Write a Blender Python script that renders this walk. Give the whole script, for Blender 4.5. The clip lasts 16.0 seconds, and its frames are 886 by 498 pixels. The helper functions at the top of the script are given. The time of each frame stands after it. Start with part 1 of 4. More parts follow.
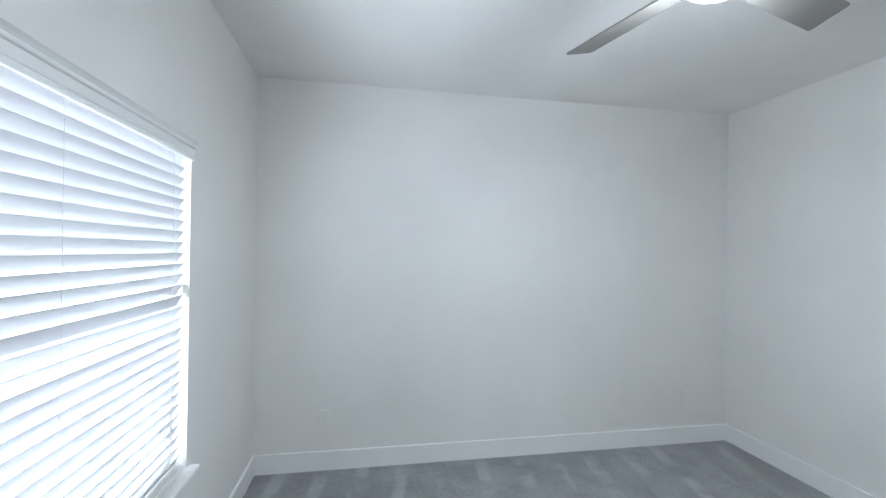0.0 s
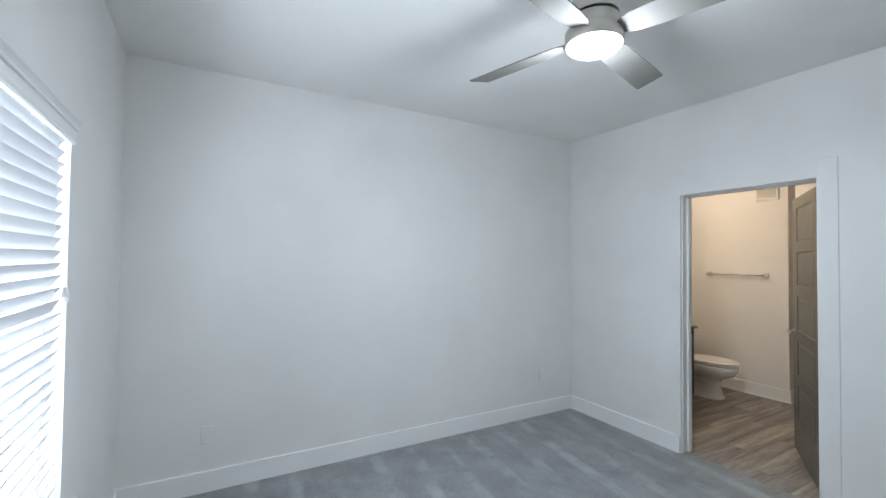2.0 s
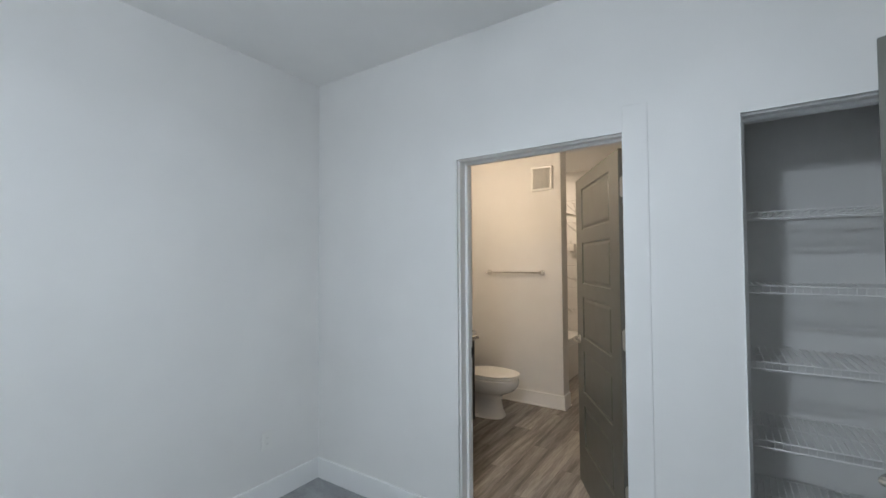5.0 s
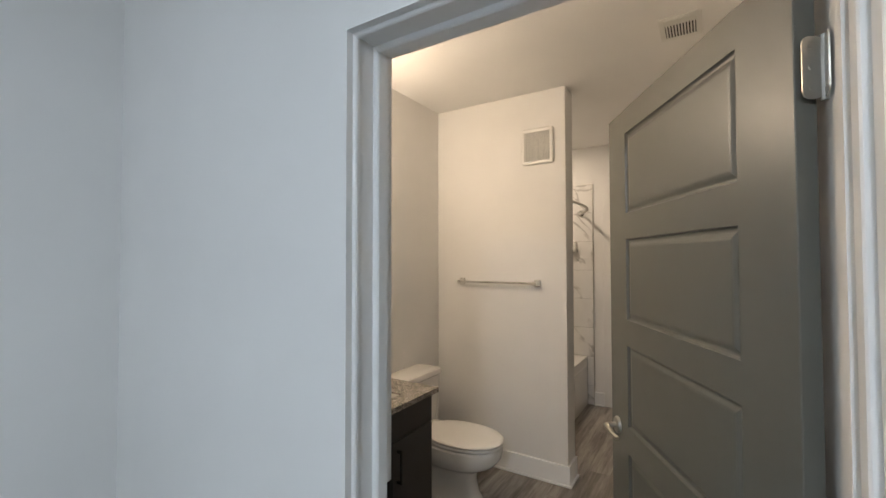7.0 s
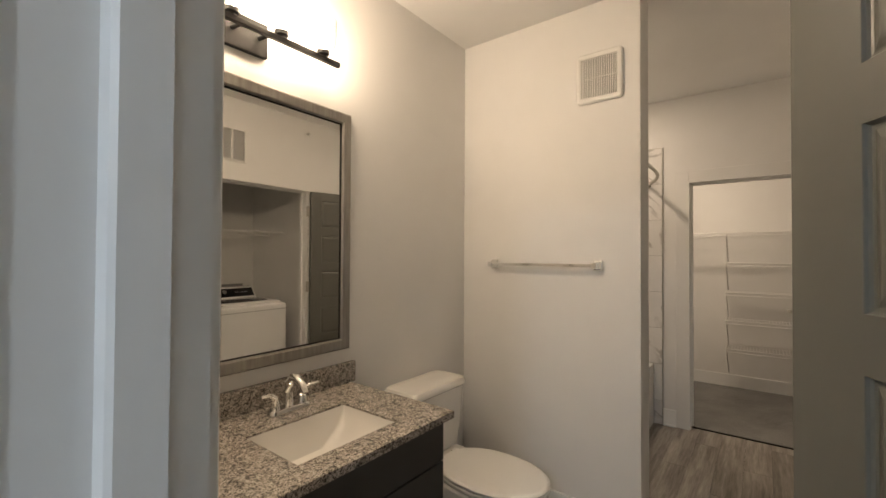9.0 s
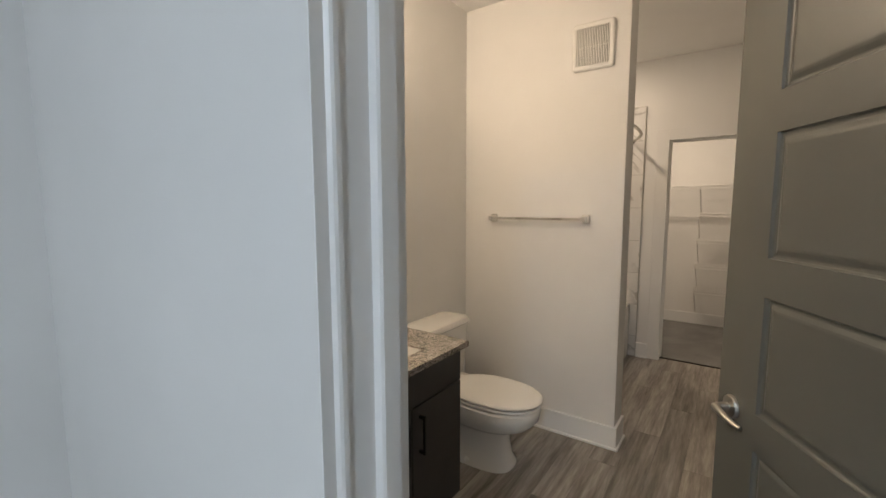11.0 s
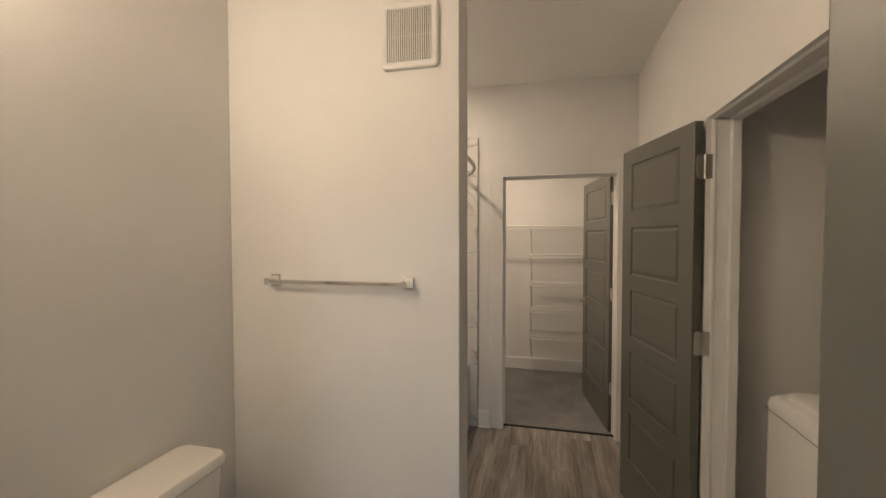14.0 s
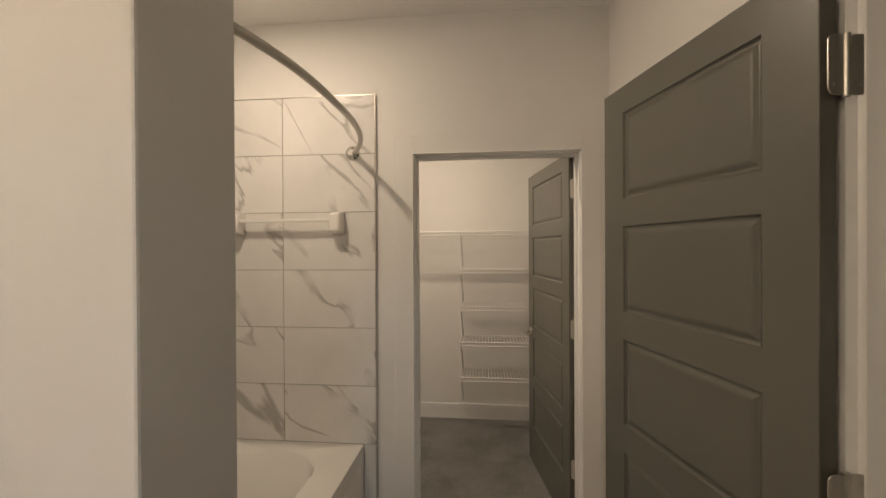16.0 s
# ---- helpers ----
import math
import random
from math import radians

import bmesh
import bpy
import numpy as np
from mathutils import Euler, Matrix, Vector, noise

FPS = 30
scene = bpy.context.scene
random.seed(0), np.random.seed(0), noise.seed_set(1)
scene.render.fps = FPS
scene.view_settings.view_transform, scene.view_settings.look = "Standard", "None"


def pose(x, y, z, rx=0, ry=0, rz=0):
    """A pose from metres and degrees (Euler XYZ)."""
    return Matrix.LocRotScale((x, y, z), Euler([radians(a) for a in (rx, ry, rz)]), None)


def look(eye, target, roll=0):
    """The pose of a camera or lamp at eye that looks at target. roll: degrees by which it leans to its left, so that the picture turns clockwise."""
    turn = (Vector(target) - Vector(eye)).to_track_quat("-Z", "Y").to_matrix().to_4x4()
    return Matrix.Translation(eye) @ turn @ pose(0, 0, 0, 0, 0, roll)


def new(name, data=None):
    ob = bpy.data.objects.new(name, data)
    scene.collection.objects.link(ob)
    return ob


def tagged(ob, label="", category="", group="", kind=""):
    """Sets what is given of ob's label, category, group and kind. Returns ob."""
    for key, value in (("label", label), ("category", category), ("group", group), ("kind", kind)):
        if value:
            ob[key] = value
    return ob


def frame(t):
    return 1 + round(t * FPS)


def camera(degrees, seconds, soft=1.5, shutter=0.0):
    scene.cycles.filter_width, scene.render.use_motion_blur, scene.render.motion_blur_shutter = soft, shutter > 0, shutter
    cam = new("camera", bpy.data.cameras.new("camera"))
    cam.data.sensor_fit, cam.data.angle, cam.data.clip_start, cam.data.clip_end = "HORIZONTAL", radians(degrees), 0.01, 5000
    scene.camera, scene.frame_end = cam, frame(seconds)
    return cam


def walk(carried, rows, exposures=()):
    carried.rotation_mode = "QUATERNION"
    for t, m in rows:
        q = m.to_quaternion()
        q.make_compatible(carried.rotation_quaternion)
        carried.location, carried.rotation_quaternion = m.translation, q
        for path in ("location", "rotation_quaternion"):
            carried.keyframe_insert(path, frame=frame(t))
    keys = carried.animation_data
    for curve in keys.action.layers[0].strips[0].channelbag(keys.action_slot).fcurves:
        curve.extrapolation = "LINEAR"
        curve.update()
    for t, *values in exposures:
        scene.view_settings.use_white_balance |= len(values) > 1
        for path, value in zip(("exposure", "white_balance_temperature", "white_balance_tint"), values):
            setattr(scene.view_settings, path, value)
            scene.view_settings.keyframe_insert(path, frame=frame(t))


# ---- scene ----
cam = camera(93.2, 16.0)
PATH = [
    (0, (-2.967, -3.062, 1.56), (-2.617, -1.093, 1.568), 0.8),
    (0.5, (-3.067, -3.03, 1.525), (-2.558, -1.096, 1.564), 0.6),
    (1, (-3.169, -3.044, 1.527), (-2.467, -1.171, 1.565), 0.7),
    (1.5, (-3.247, -3.082, 1.53), (-2.388, -1.277, 1.576), 0.6),
    (2, (-3.279, -3.131, 1.521), (-2.297, -1.39, 1.567), 0.6),
    (2.5, (-3.245, -3.157, 1.471), (-2.136, -1.494, 1.537), 0.6),
    (3, (-3.051, -3.079, 1.471), (-1.794, -1.525, 1.536), 0.7),
    (3.5, (-2.808, -2.943, 1.466), (-1.419, -1.506, 1.535), 0.5),
    (4, (-2.557, -2.703, 1.465), (-1.03, -1.414, 1.534), 0.4),
    (4.2, (-2.461, -2.641, 1.465), (-0.89, -1.406, 1.542), 0.2),
    (6.3, (-1.046, -2.006, 1.534), (0.647, -0.942, 1.58), -0.2),
    (6.5, (-0.937, -1.976, 1.537), (0.757, -0.913, 1.587), -0.1),
    (7, (-0.661, -1.823, 1.535), (1.033, -0.761, 1.586), -0.1),
    (7.5, (-0.429, -1.703, 1.521), (1.265, -0.64, 1.574), 0.1),
    (8, (-0.185, -1.632, 1.515), (1.499, -0.555, 1.567), -0.0),
    (8.5, (-0.06, -1.567, 1.482), (1.556, -0.388, 1.537), 0.0),
    (9, (0.017, -1.488, 1.414), (1.605, -0.273, 1.445), 0.3),
    (9.5, (0.033, -1.456, 1.346), (1.617, -0.239, 1.244), 0.2),
    (9.7, (0.026, -1.452, 1.343), (1.608, -0.24, 1.169), 0.3),
    (11.8, (-0.431, -1.583, 1.539), (1.277, -0.561, 1.341), -0.2),
    (12, (-0.405, -1.575, 1.552), (1.342, -0.62, 1.368), -0.0),
    (12.5, (-0.204, -1.532, 1.563), (1.618, -0.719, 1.427), -0.1),
    (13, (0.039, -1.472, 1.551), (1.915, -0.785, 1.457), -0.0),
    (13.5, (0.328, -1.379, 1.551), (2.239, -0.794, 1.48), -0.2),
    (14, (0.625, -1.343, 1.556), (2.565, -0.864, 1.494), -0.1),
    (14.5, (0.937, -1.307, 1.555), (2.901, -0.932, 1.508), -0.1),
    (15, (1.247, -1.257, 1.549), (3.23, -0.996, 1.518), -0.2),
    (15.5, (1.538, -1.299, 1.54), (3.528, -1.092, 1.528), -0.3),
    (16, (1.819, -1.376, 1.54), (3.809, -1.177, 1.53), -0.3),
]
EXPO = [
    (0.0, 0.08, 6500, 10), (2.5, 0.06, 6500, 10), (4.2, 0.0, 6500, 10), (7.5, 0.0, 6500, 10), (8.5, -0.04, 6600, 10), (9.2, -0.08, 6650, 10), (9.7, -0.08, 6650, 10),
    (11.8, 0.0, 6500, 10), (12.5, -0.02, 6550, 10), (13.0, -0.03, 6600, 10), (14.0, -0.05, 6600, 10), (15.0, -0.09, 6600, 10), (15.6, -0.09, 6600, 10), (16.0, -0.06, 6600, 10),
]
walk(cam, [(t, look(eye, target, roll)) for t, eye, target, roll in PATH], EXPO)

# ---- world and light ----
world = bpy.data.worlds.new("world")
scene.world = world
world.use_nodes = True
wn = world.node_tree
sky = wn.nodes.new("ShaderNodeTexSky")
sky.sky_type = 'NISHITA'
sky.sun_disc = False
sky.sun_elevation, sky.sun_rotation = radians(40), radians(200)
wn.nodes["Background"].inputs[1].default_value = 0.08
wn.links.new(sky.outputs[0], wn.nodes["Background"].inputs[0])


def lamp(name, kind, m, power, colour, **more):
    data = bpy.data.lights.new(name, kind)
    data.energy, data.color = power, colour
    if "size" in more:
        data.shape, data.size, data.size_y = 'RECTANGLE', more["size"][0], more["size"][1]
    if "radius" in more:
        data.shadow_soft_size = more["radius"]
    ob = new(name, data)
    ob.matrix_world = m
    return ob


WARM = (1.0, 0.772, 0.55)
SUN = lamp("sun", 'SUN', pose(-20, 10, 30, 52, 0, -160), 1.2, (1.0, 0.97, 0.92))
SUN.data.angle = radians(10)
lamp("window_daylight", "AREA", pose(-3.872, -1.84, 1.3125, 0, -90, 0), 56, (0.76, 0.87, 1.0), size=(1.48, 1.62))
for bx in (0.505, 0.69, 0.875, 1.06):
    lamp("vanity_bulb_light", 'POINT', pose(bx, -0.105, 2.31), 4.9, WARM, radius=0.05)
fl = lamp("fan_light", "AREA", pose(-1.889, -1.931, 2.378), 24, (0.77, 0.885, 1.0), size=(0.20, 0.20))
fl.data.shape = 'DISK'
# added fill below the diffuser, makes up for missing daylight on ceiling and walls
lamp("fan_fill", 'POINT', pose(-1.889, -1.931, 2.33), 25, (0.78, 0.885, 1.0), radius=0.08)
for nm, place, power in (("tub_light", pose(3.20, -0.38, 2.722), 11), ("closet_light", pose(4.42, -0.85, 2.722), 16)):
    lamp(nm, "AREA", place, power, (1.0, 0.79, 0.585), size=(0.12, 0.12)).data.shape = 'DISK'

# ---- materials ----


def material(name, colour, rough=0.5, metal=0.0, spec=0.5):
    m = bpy.data.materials.new(name)
    m.use_nodes = True
    b = m.node_tree.nodes["Principled BSDF"]
    b.inputs["Base Color"].default_value = (*colour, 1)
    b.inputs["Roughness"].default_value = rough
    b.inputs["Metallic"].default_value = metal
    b.inputs["Specular IOR Level"].default_value = spec
    return m


def node(m, kind, **values):
    n = m.node_tree.nodes.new("ShaderNode" + kind)
    for k, v in values.items():
        n.inputs[k.replace("_", " ")].default_value = v
    return n


def wire(m, a, b):
    m.node_tree.links.new(a, b)


def bsdf(m):
    return m.node_tree.nodes["Principled BSDF"]


def ramp(m, source, stops):
    r = m.node_tree.nodes.new("ShaderNodeValToRGB")
    while len(r.color_ramp.elements) < len(stops):
        r.color_ramp.elements.new(0.5)
    for e, (at, c) in zip(r.color_ramp.elements, stops):
        e.position, e.color = at, (*c, 1)
    wire(m, source, r.inputs[0])
    return r.outputs[0]


def bump(m, source, strength, distance, base=None):
    b = node(m, "Bump", Strength=strength, Distance=distance)
    wire(m, source, b.inputs["Height"])
    if base:
        wire(m, base, b.inputs["Normal"])
    wire(m, b.outputs[0], bsdf(m).inputs["Normal"])
    return b.outputs[0]


def coords(m, scale=(1, 1, 1)):
    g = m.node_tree.nodes.new("ShaderNodeNewGeometry")
    mp = m.node_tree.nodes.new("ShaderNodeMapping")
    mp.inputs["Scale"].default_value = scale
    wire(m, g.outputs["Position"], mp.inputs["Vector"])
    return mp.outputs[0]


def noise_tex(m, scale, detail=3, rough=0.5, vec=None):
    n = node(m, "TexNoise", Scale=scale, Detail=detail, Roughness=rough)
    wire(m, vec if vec else coords(m), n.inputs["Vector"])
    return n.outputs["Fac"]


def mix(m, fac, a, b):
    n = m.node_tree.nodes.new("ShaderNodeMix")
    n.data_type = 'RGBA'
    for i, v in ((0, fac), (6, a), (7, b)):
        if isinstance(v, (int, float)):
            n.inputs[i].default_value = v
        elif isinstance(v, tuple):
            n.inputs[i].default_value = (*v, 1)
        else:
            wire(m, v, n.inputs[i])
    return n.outputs[2]


def paint(name, colour, rough, tex=0.15, scale=260, vary=0.03):
    m = material(name, colour, rough)
    lo = tuple(c * (1 - vary) for c in colour)
    hi = tuple(min(1, c * (1 + vary)) for c in colour)
    wire(m, ramp(m, noise_tex(m, 1.7, 4), [(0.3, lo), (0.7, hi)]), bsdf(m).inputs["Base Color"])
    first = bump(m, noise_tex(m, scale, 2), tex, 0.0006)
    bump(m, noise_tex(m, 6.0, 2), 0.05, 0.004, first)
    rr = node(m, "MapRange", To_Min=rough - 0.06, To_Max=rough + 0.06)
    wire(m, noise_tex(m, 9, 3), rr.inputs["Value"])
    wire(m, rr.outputs[0], bsdf(m).inputs["Roughness"])
    return m


WALL = paint("wall_paint", (0.80, 0.79, 0.77), 0.6, 0.25, 220)
CEIL = paint("ceiling_paint", (0.86, 0.85, 0.83), 0.75, 0.35, 160)
TRIM = paint("trim_paint", (0.86, 0.86, 0.85), 0.36, 0.08, 300, 0.015)
DOOR = paint("door_paint", (0.120, 0.119, 0.102), 0.34, 0.12, 320, 0.05)
CABINET = paint("cabinet_paint", (0.036, 0.035, 0.033), 0.5, 0.15, 240, 0.08)
PORCELAIN = material("porcelain", (0.84, 0.82, 0.78), 0.08)
bsdf(PORCELAIN).inputs["Coat Weight"].default_value = 0.4
wire(PORCELAIN, ramp(PORCELAIN, noise_tex(PORCELAIN, 3), [(0.3, (0.82, 0.80, 0.76)), (0.7, (0.86, 0.84, 0.80))]), bsdf(PORCELAIN).inputs["Base Color"])
PLASTIC = paint("white_plastic", (0.80, 0.79, 0.76), 0.35, 0.05, 300, 0.01)
ENAMEL = paint("white_enamel", (0.80, 0.80, 0.79), 0.2, 0.04, 90, 0.012)
WIRE = material("white_wire", (0.82, 0.81, 0.79), 0.5)
CHROME = material("chrome", (0.82, 0.81, 0.79), 0.10, 1.0)
wire(CHROME, ramp(CHROME, noise_tex(CHROME, 40), [(0.3, (0.06,) * 3), (0.8, (0.16,) * 3)]), bsdf(CHROME).inputs["Roughness"])
NICKEL = material("brushed_nickel", (0.55, 0.53, 0.49), 0.30, 1.0)
wire(NICKEL, ramp(NICKEL, noise_tex(NICKEL, 30, 3, 0.6, coords(NICKEL, (1, 1, 14))), [(0.3, (0.32,) * 3), (0.75, (0.48,) * 3)]), bsdf(NICKEL).inputs["Roughness"])
BLADE = paint("fan_blade_silver", (0.22, 0.21, 0.195), 0.62, 0.06, 200, 0.03)
BLACK = material("black_metal", (0.022, 0.021, 0.020), 0.42, 0.6)
bump(BLACK, noise_tex(BLACK, 180), 0.2, 0.0006)
DARK = material("dark_gap", (0.012, 0.012, 0.012), 0.8)
FRAME = material("mirror_frame_silver", (0.36, 0.34, 0.31), 0.34, 0.85)
wire(FRAME, ramp(FRAME, noise_tex(FRAME, 50, 4, 0.6, coords(FRAME, (1, 1, 0.12))), [(0.3, (0.30, 0.285, 0.26)), (0.7, (0.42, 0.40, 0.365))]), bsdf(FRAME).inputs["Base Color"])
MIRROR = material("mirror_glass", (0.90, 0.90, 0.89), 0.008, 1.0)
SCREEN = material("black_glass", (0.010, 0.010, 0.011), 0.07)
GREY = material("plain_grey", (0.30, 0.30, 0.30), 0.5)


def glass(name, rough=0.0):
    m = material(name, (1, 1, 1), rough)
    bsdf(m).inputs["Transmission Weight"].default_value = 1.0
    bsdf(m).inputs["IOR"].default_value = 1.45
    return m


GLASS = glass("clear_glass")


def glow(name, colour, strength):
    m = material(name, (0.9, 0.9, 0.9), 0.4)
    bsdf(m).inputs["Emission Color"].default_value = (*colour, 1)
    bsdf(m).inputs["Emission Strength"].default_value = strength
    return m


BULB = glow("lit_bulb", (1.0, 0.86, 0.68), 14)
DIFFUSER = glow("lit_diffuser", (1.0, 0.95, 0.88), 6)

# blind slats: white vinyl that lets some light through
SLAT = material("white_slat", (0.72, 0.73, 0.75), 0.45)
tr = node(SLAT, "BsdfTranslucent")
tr.inputs["Color"].default_value = (0.88, 0.90, 0.93, 1)
ms = node(SLAT, "MixShader", Fac=0.03)
wire(SLAT, bsdf(SLAT).outputs[0], ms.inputs[1])
wire(SLAT, tr.outputs[0], ms.inputs[2])
wire(SLAT, ms.outputs[0], SLAT.node_tree.nodes["Material Output"].inputs["Surface"])
bump(SLAT, noise_tex(SLAT, 60, 3, 0.5, coords(SLAT, (1, 0.1, 1))), 0.05, 0.001)


def carpet(name, low, high, streaks, mottle=(.82, 1.12)):
    m = material(name, high, 0.95, 0, 0.15)
    tuft = noise_tex(m, 210, 4, 0.75)
    pile = noise_tex(m, 75, 4, 0.65)
    broad = noise_tex(m, 3.2, 4, 0.6)
    c = ramp(m, tuft, [(0.25, low), (0.75, high)])
    c2 = ramp(m, pile, [(0.32, (0.78,) * 3), (0.68, (1.12,) * 3)])
    mul = m.node_tree.nodes.new("ShaderNodeMix")
    mul.data_type, mul.blend_type = 'RGBA', 'MULTIPLY'
    mul.inputs[0].default_value = 1
    wire(m, c, mul.inputs[6])
    wire(m, c2, mul.inputs[7])
    out = mul.outputs[2]
    # vacuum passes: brushed wedges of pile that lie the other way
    wv = node(m, "TexWave", Scale=0.55, Distortion=2.4, Detail=2.0)
    wv.inputs["Detail Scale"].default_value = 1.3
    mp = m.node_tree.nodes.new("ShaderNodeMapping")
    mp.inputs["Rotation"].default_value = (0, 0, radians(24))
    mp.inputs["Scale"].default_value = (2.2, 0.7, 1)
    g = m.node_tree.nodes.new("ShaderNodeNewGeometry")
    wire(m, g.outputs["Position"], mp.inputs[0])
    wire(m, mp.outputs[0], wv.inputs["Vector"])
    sel = m.node_tree.nodes.new("ShaderNodeMath")
    sel.operation = 'MULTIPLY'
    wire(m, ramp(m, wv.outputs["Fac"], [(0.62, (0,) * 3), (0.9, (1,) * 3)]), sel.inputs[0])
    wire(m, ramp(m, broad, [(0.42, (0,) * 3), (0.62, (1,) * 3)]), sel.inputs[1])
    sc = m.node_tree.nodes.new("ShaderNodeMath")
    sc.operation = 'MULTIPLY'
    sc.inputs[1].default_value = streaks
    wire(m, sel.outputs[0], sc.inputs[0])
    lit = tuple(min(1, v * 1.5) for v in high)
    worn = m.node_tree.nodes.new("ShaderNodeMix")
    worn.data_type, worn.blend_type = 'RGBA', 'MULTIPLY'
    worn.inputs[0].default_value = 1
    wire(m, out, worn.inputs[6])
    wire(m, ramp(m, noise_tex(m, 4.2, 5, 0.55), [(0.33, (mottle[0],) * 3), (0.65, (mottle[1],) * 3)]), worn.inputs[7])
    out = worn.outputs[2]
    wire(m, mix(m, sc.outputs[0], out, lit), bsdf(m).inputs["Base Color"])
    first = bump(m, tuft, 0.9, 0.004)
    bump(m, pile, 0.7, 0.008, first)
    bsdf(m).inputs["Sheen Weight"].default_value = 0.3
    return m


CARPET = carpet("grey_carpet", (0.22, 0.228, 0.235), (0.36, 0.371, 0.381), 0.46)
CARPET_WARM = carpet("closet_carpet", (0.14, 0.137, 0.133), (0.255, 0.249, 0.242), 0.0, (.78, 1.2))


def plank_mat():
    m = material("vinyl_plank", (0.3, 0.26, 0.22), 0.42)
    info = m.node_tree.nodes.new("ShaderNodeObjectInfo")
    g = m.node_tree.nodes.new("ShaderNodeNewGeometry")
    off = m.node_tree.nodes.new("ShaderNodeVectorMath")
    off.operation = 'MULTIPLY_ADD'
    off.inputs[1].default_value = (0.45, 5.2, 1)
    comb = m.node_tree.nodes.new("ShaderNodeCombineXYZ")
    mul = m.node_tree.nodes.new("ShaderNodeMath")
    mul.operation = 'MULTIPLY'
    mul.inputs[1].default_value = 43
    wire(m, info.outputs["Random"], mul.inputs[0])
    wire(m, mul.outputs[0], comb.inputs[0])
    wire(m, mul.outputs[0], comb.inputs[2])
    wire(m, g.outputs["Position"], off.inputs[0])
    wire(m, comb.outputs[0], off.inputs[2])
    vec = off.outputs[0]
    grain = noise_tex(m, 3.4, 6, 0.65, vec)
    fine = noise_tex(m, 15, 4, 0.6, vec)
    c = ramp(m, grain, [(0.30, (0.12, 0.105, 0.091)), (0.44, (0.235, 0.211, 0.187)), (0.57, (0.34, 0.310, 0.278)), (0.74, (0.46, 0.425, 0.385))])
    f = ramp(m, fine, [(0.3, (0.72,) * 3), (0.7, (1.08,) * 3)])
    mm = m.node_tree.nodes.new("ShaderNodeMix")
    mm.data_type, mm.blend_type = 'RGBA', 'MULTIPLY'
    mm.inputs[0].default_value = 1
    wire(m, c, mm.inputs[6])
    wire(m, f, mm.inputs[7])
    hs = node(m, "HueSaturation")
    vr = node(m, "MapRange", To_Min=0.78, To_Max=1.2)
    wire(m, info.outputs["Random"], vr.inputs["Value"])
    wire(m, vr.outputs[0], hs.inputs["Value"])
    wire(m, mm.outputs[2], hs.inputs["Color"])
    wire(m, hs.outputs[0], bsdf(m).inputs["Base Color"])
    bump(m, fine, 0.15, 0.001)
    return m


PLANK = plank_mat()


def granite_mat():
    m = material("granite", (0.4, 0.38, 0.35), 0.16)
    v = node(m, "TexVoronoi", Scale=280.0)
    warp = m.node_tree.nodes.new("ShaderNodeVectorMath")
    warp.operation = 'MULTIPLY_ADD'
    nz = node(m, "TexNoise", Scale=60.0, Detail=3)
    pos = coords(m)
    wire(m, pos, nz.inputs["Vector"])
    wire(m, nz.outputs["Color"], warp.inputs[0])
    warp.inputs[1].default_value = (0.02, 0.02, 0.02)
    wire(m, pos, warp.inputs[2])
    wire(m, warp.outputs[0], v.inputs["Vector"])
    sep = m.node_tree.nodes.new("ShaderNodeSeparateColor")
    wire(m, v.outputs["Color"], sep.inputs[0])
    c = ramp(m, sep.outputs[0], [(0.0, (0.035, 0.033, 0.03)), (0.13, (0.11, 0.10, 0.09)), (0.30, (0.29, 0.268, 0.240)), (0.55, (0.40, 0.377, 0.345)), (0.80, (0.51, 0.487, 0.450)), (1.0, (0.62, 0.60, 0.565))])
    dk = ramp(m, noise_tex(m, 52, 5, 0.75), [(0.37, (0.26,) * 3), (0.50, (1.08, 1.03, 0.99))])
    mm = m.node_tree.nodes.new("ShaderNodeMix")
    mm.data_type, mm.blend_type = 'RGBA', 'MULTIPLY'
    mm.inputs[0].default_value = 1
    wire(m, c, mm.inputs[6])
    wire(m, dk, mm.inputs[7])
    wire(m, mm.outputs[2], bsdf(m).inputs["Base Color"])
    return m


GRANITE = granite_mat()


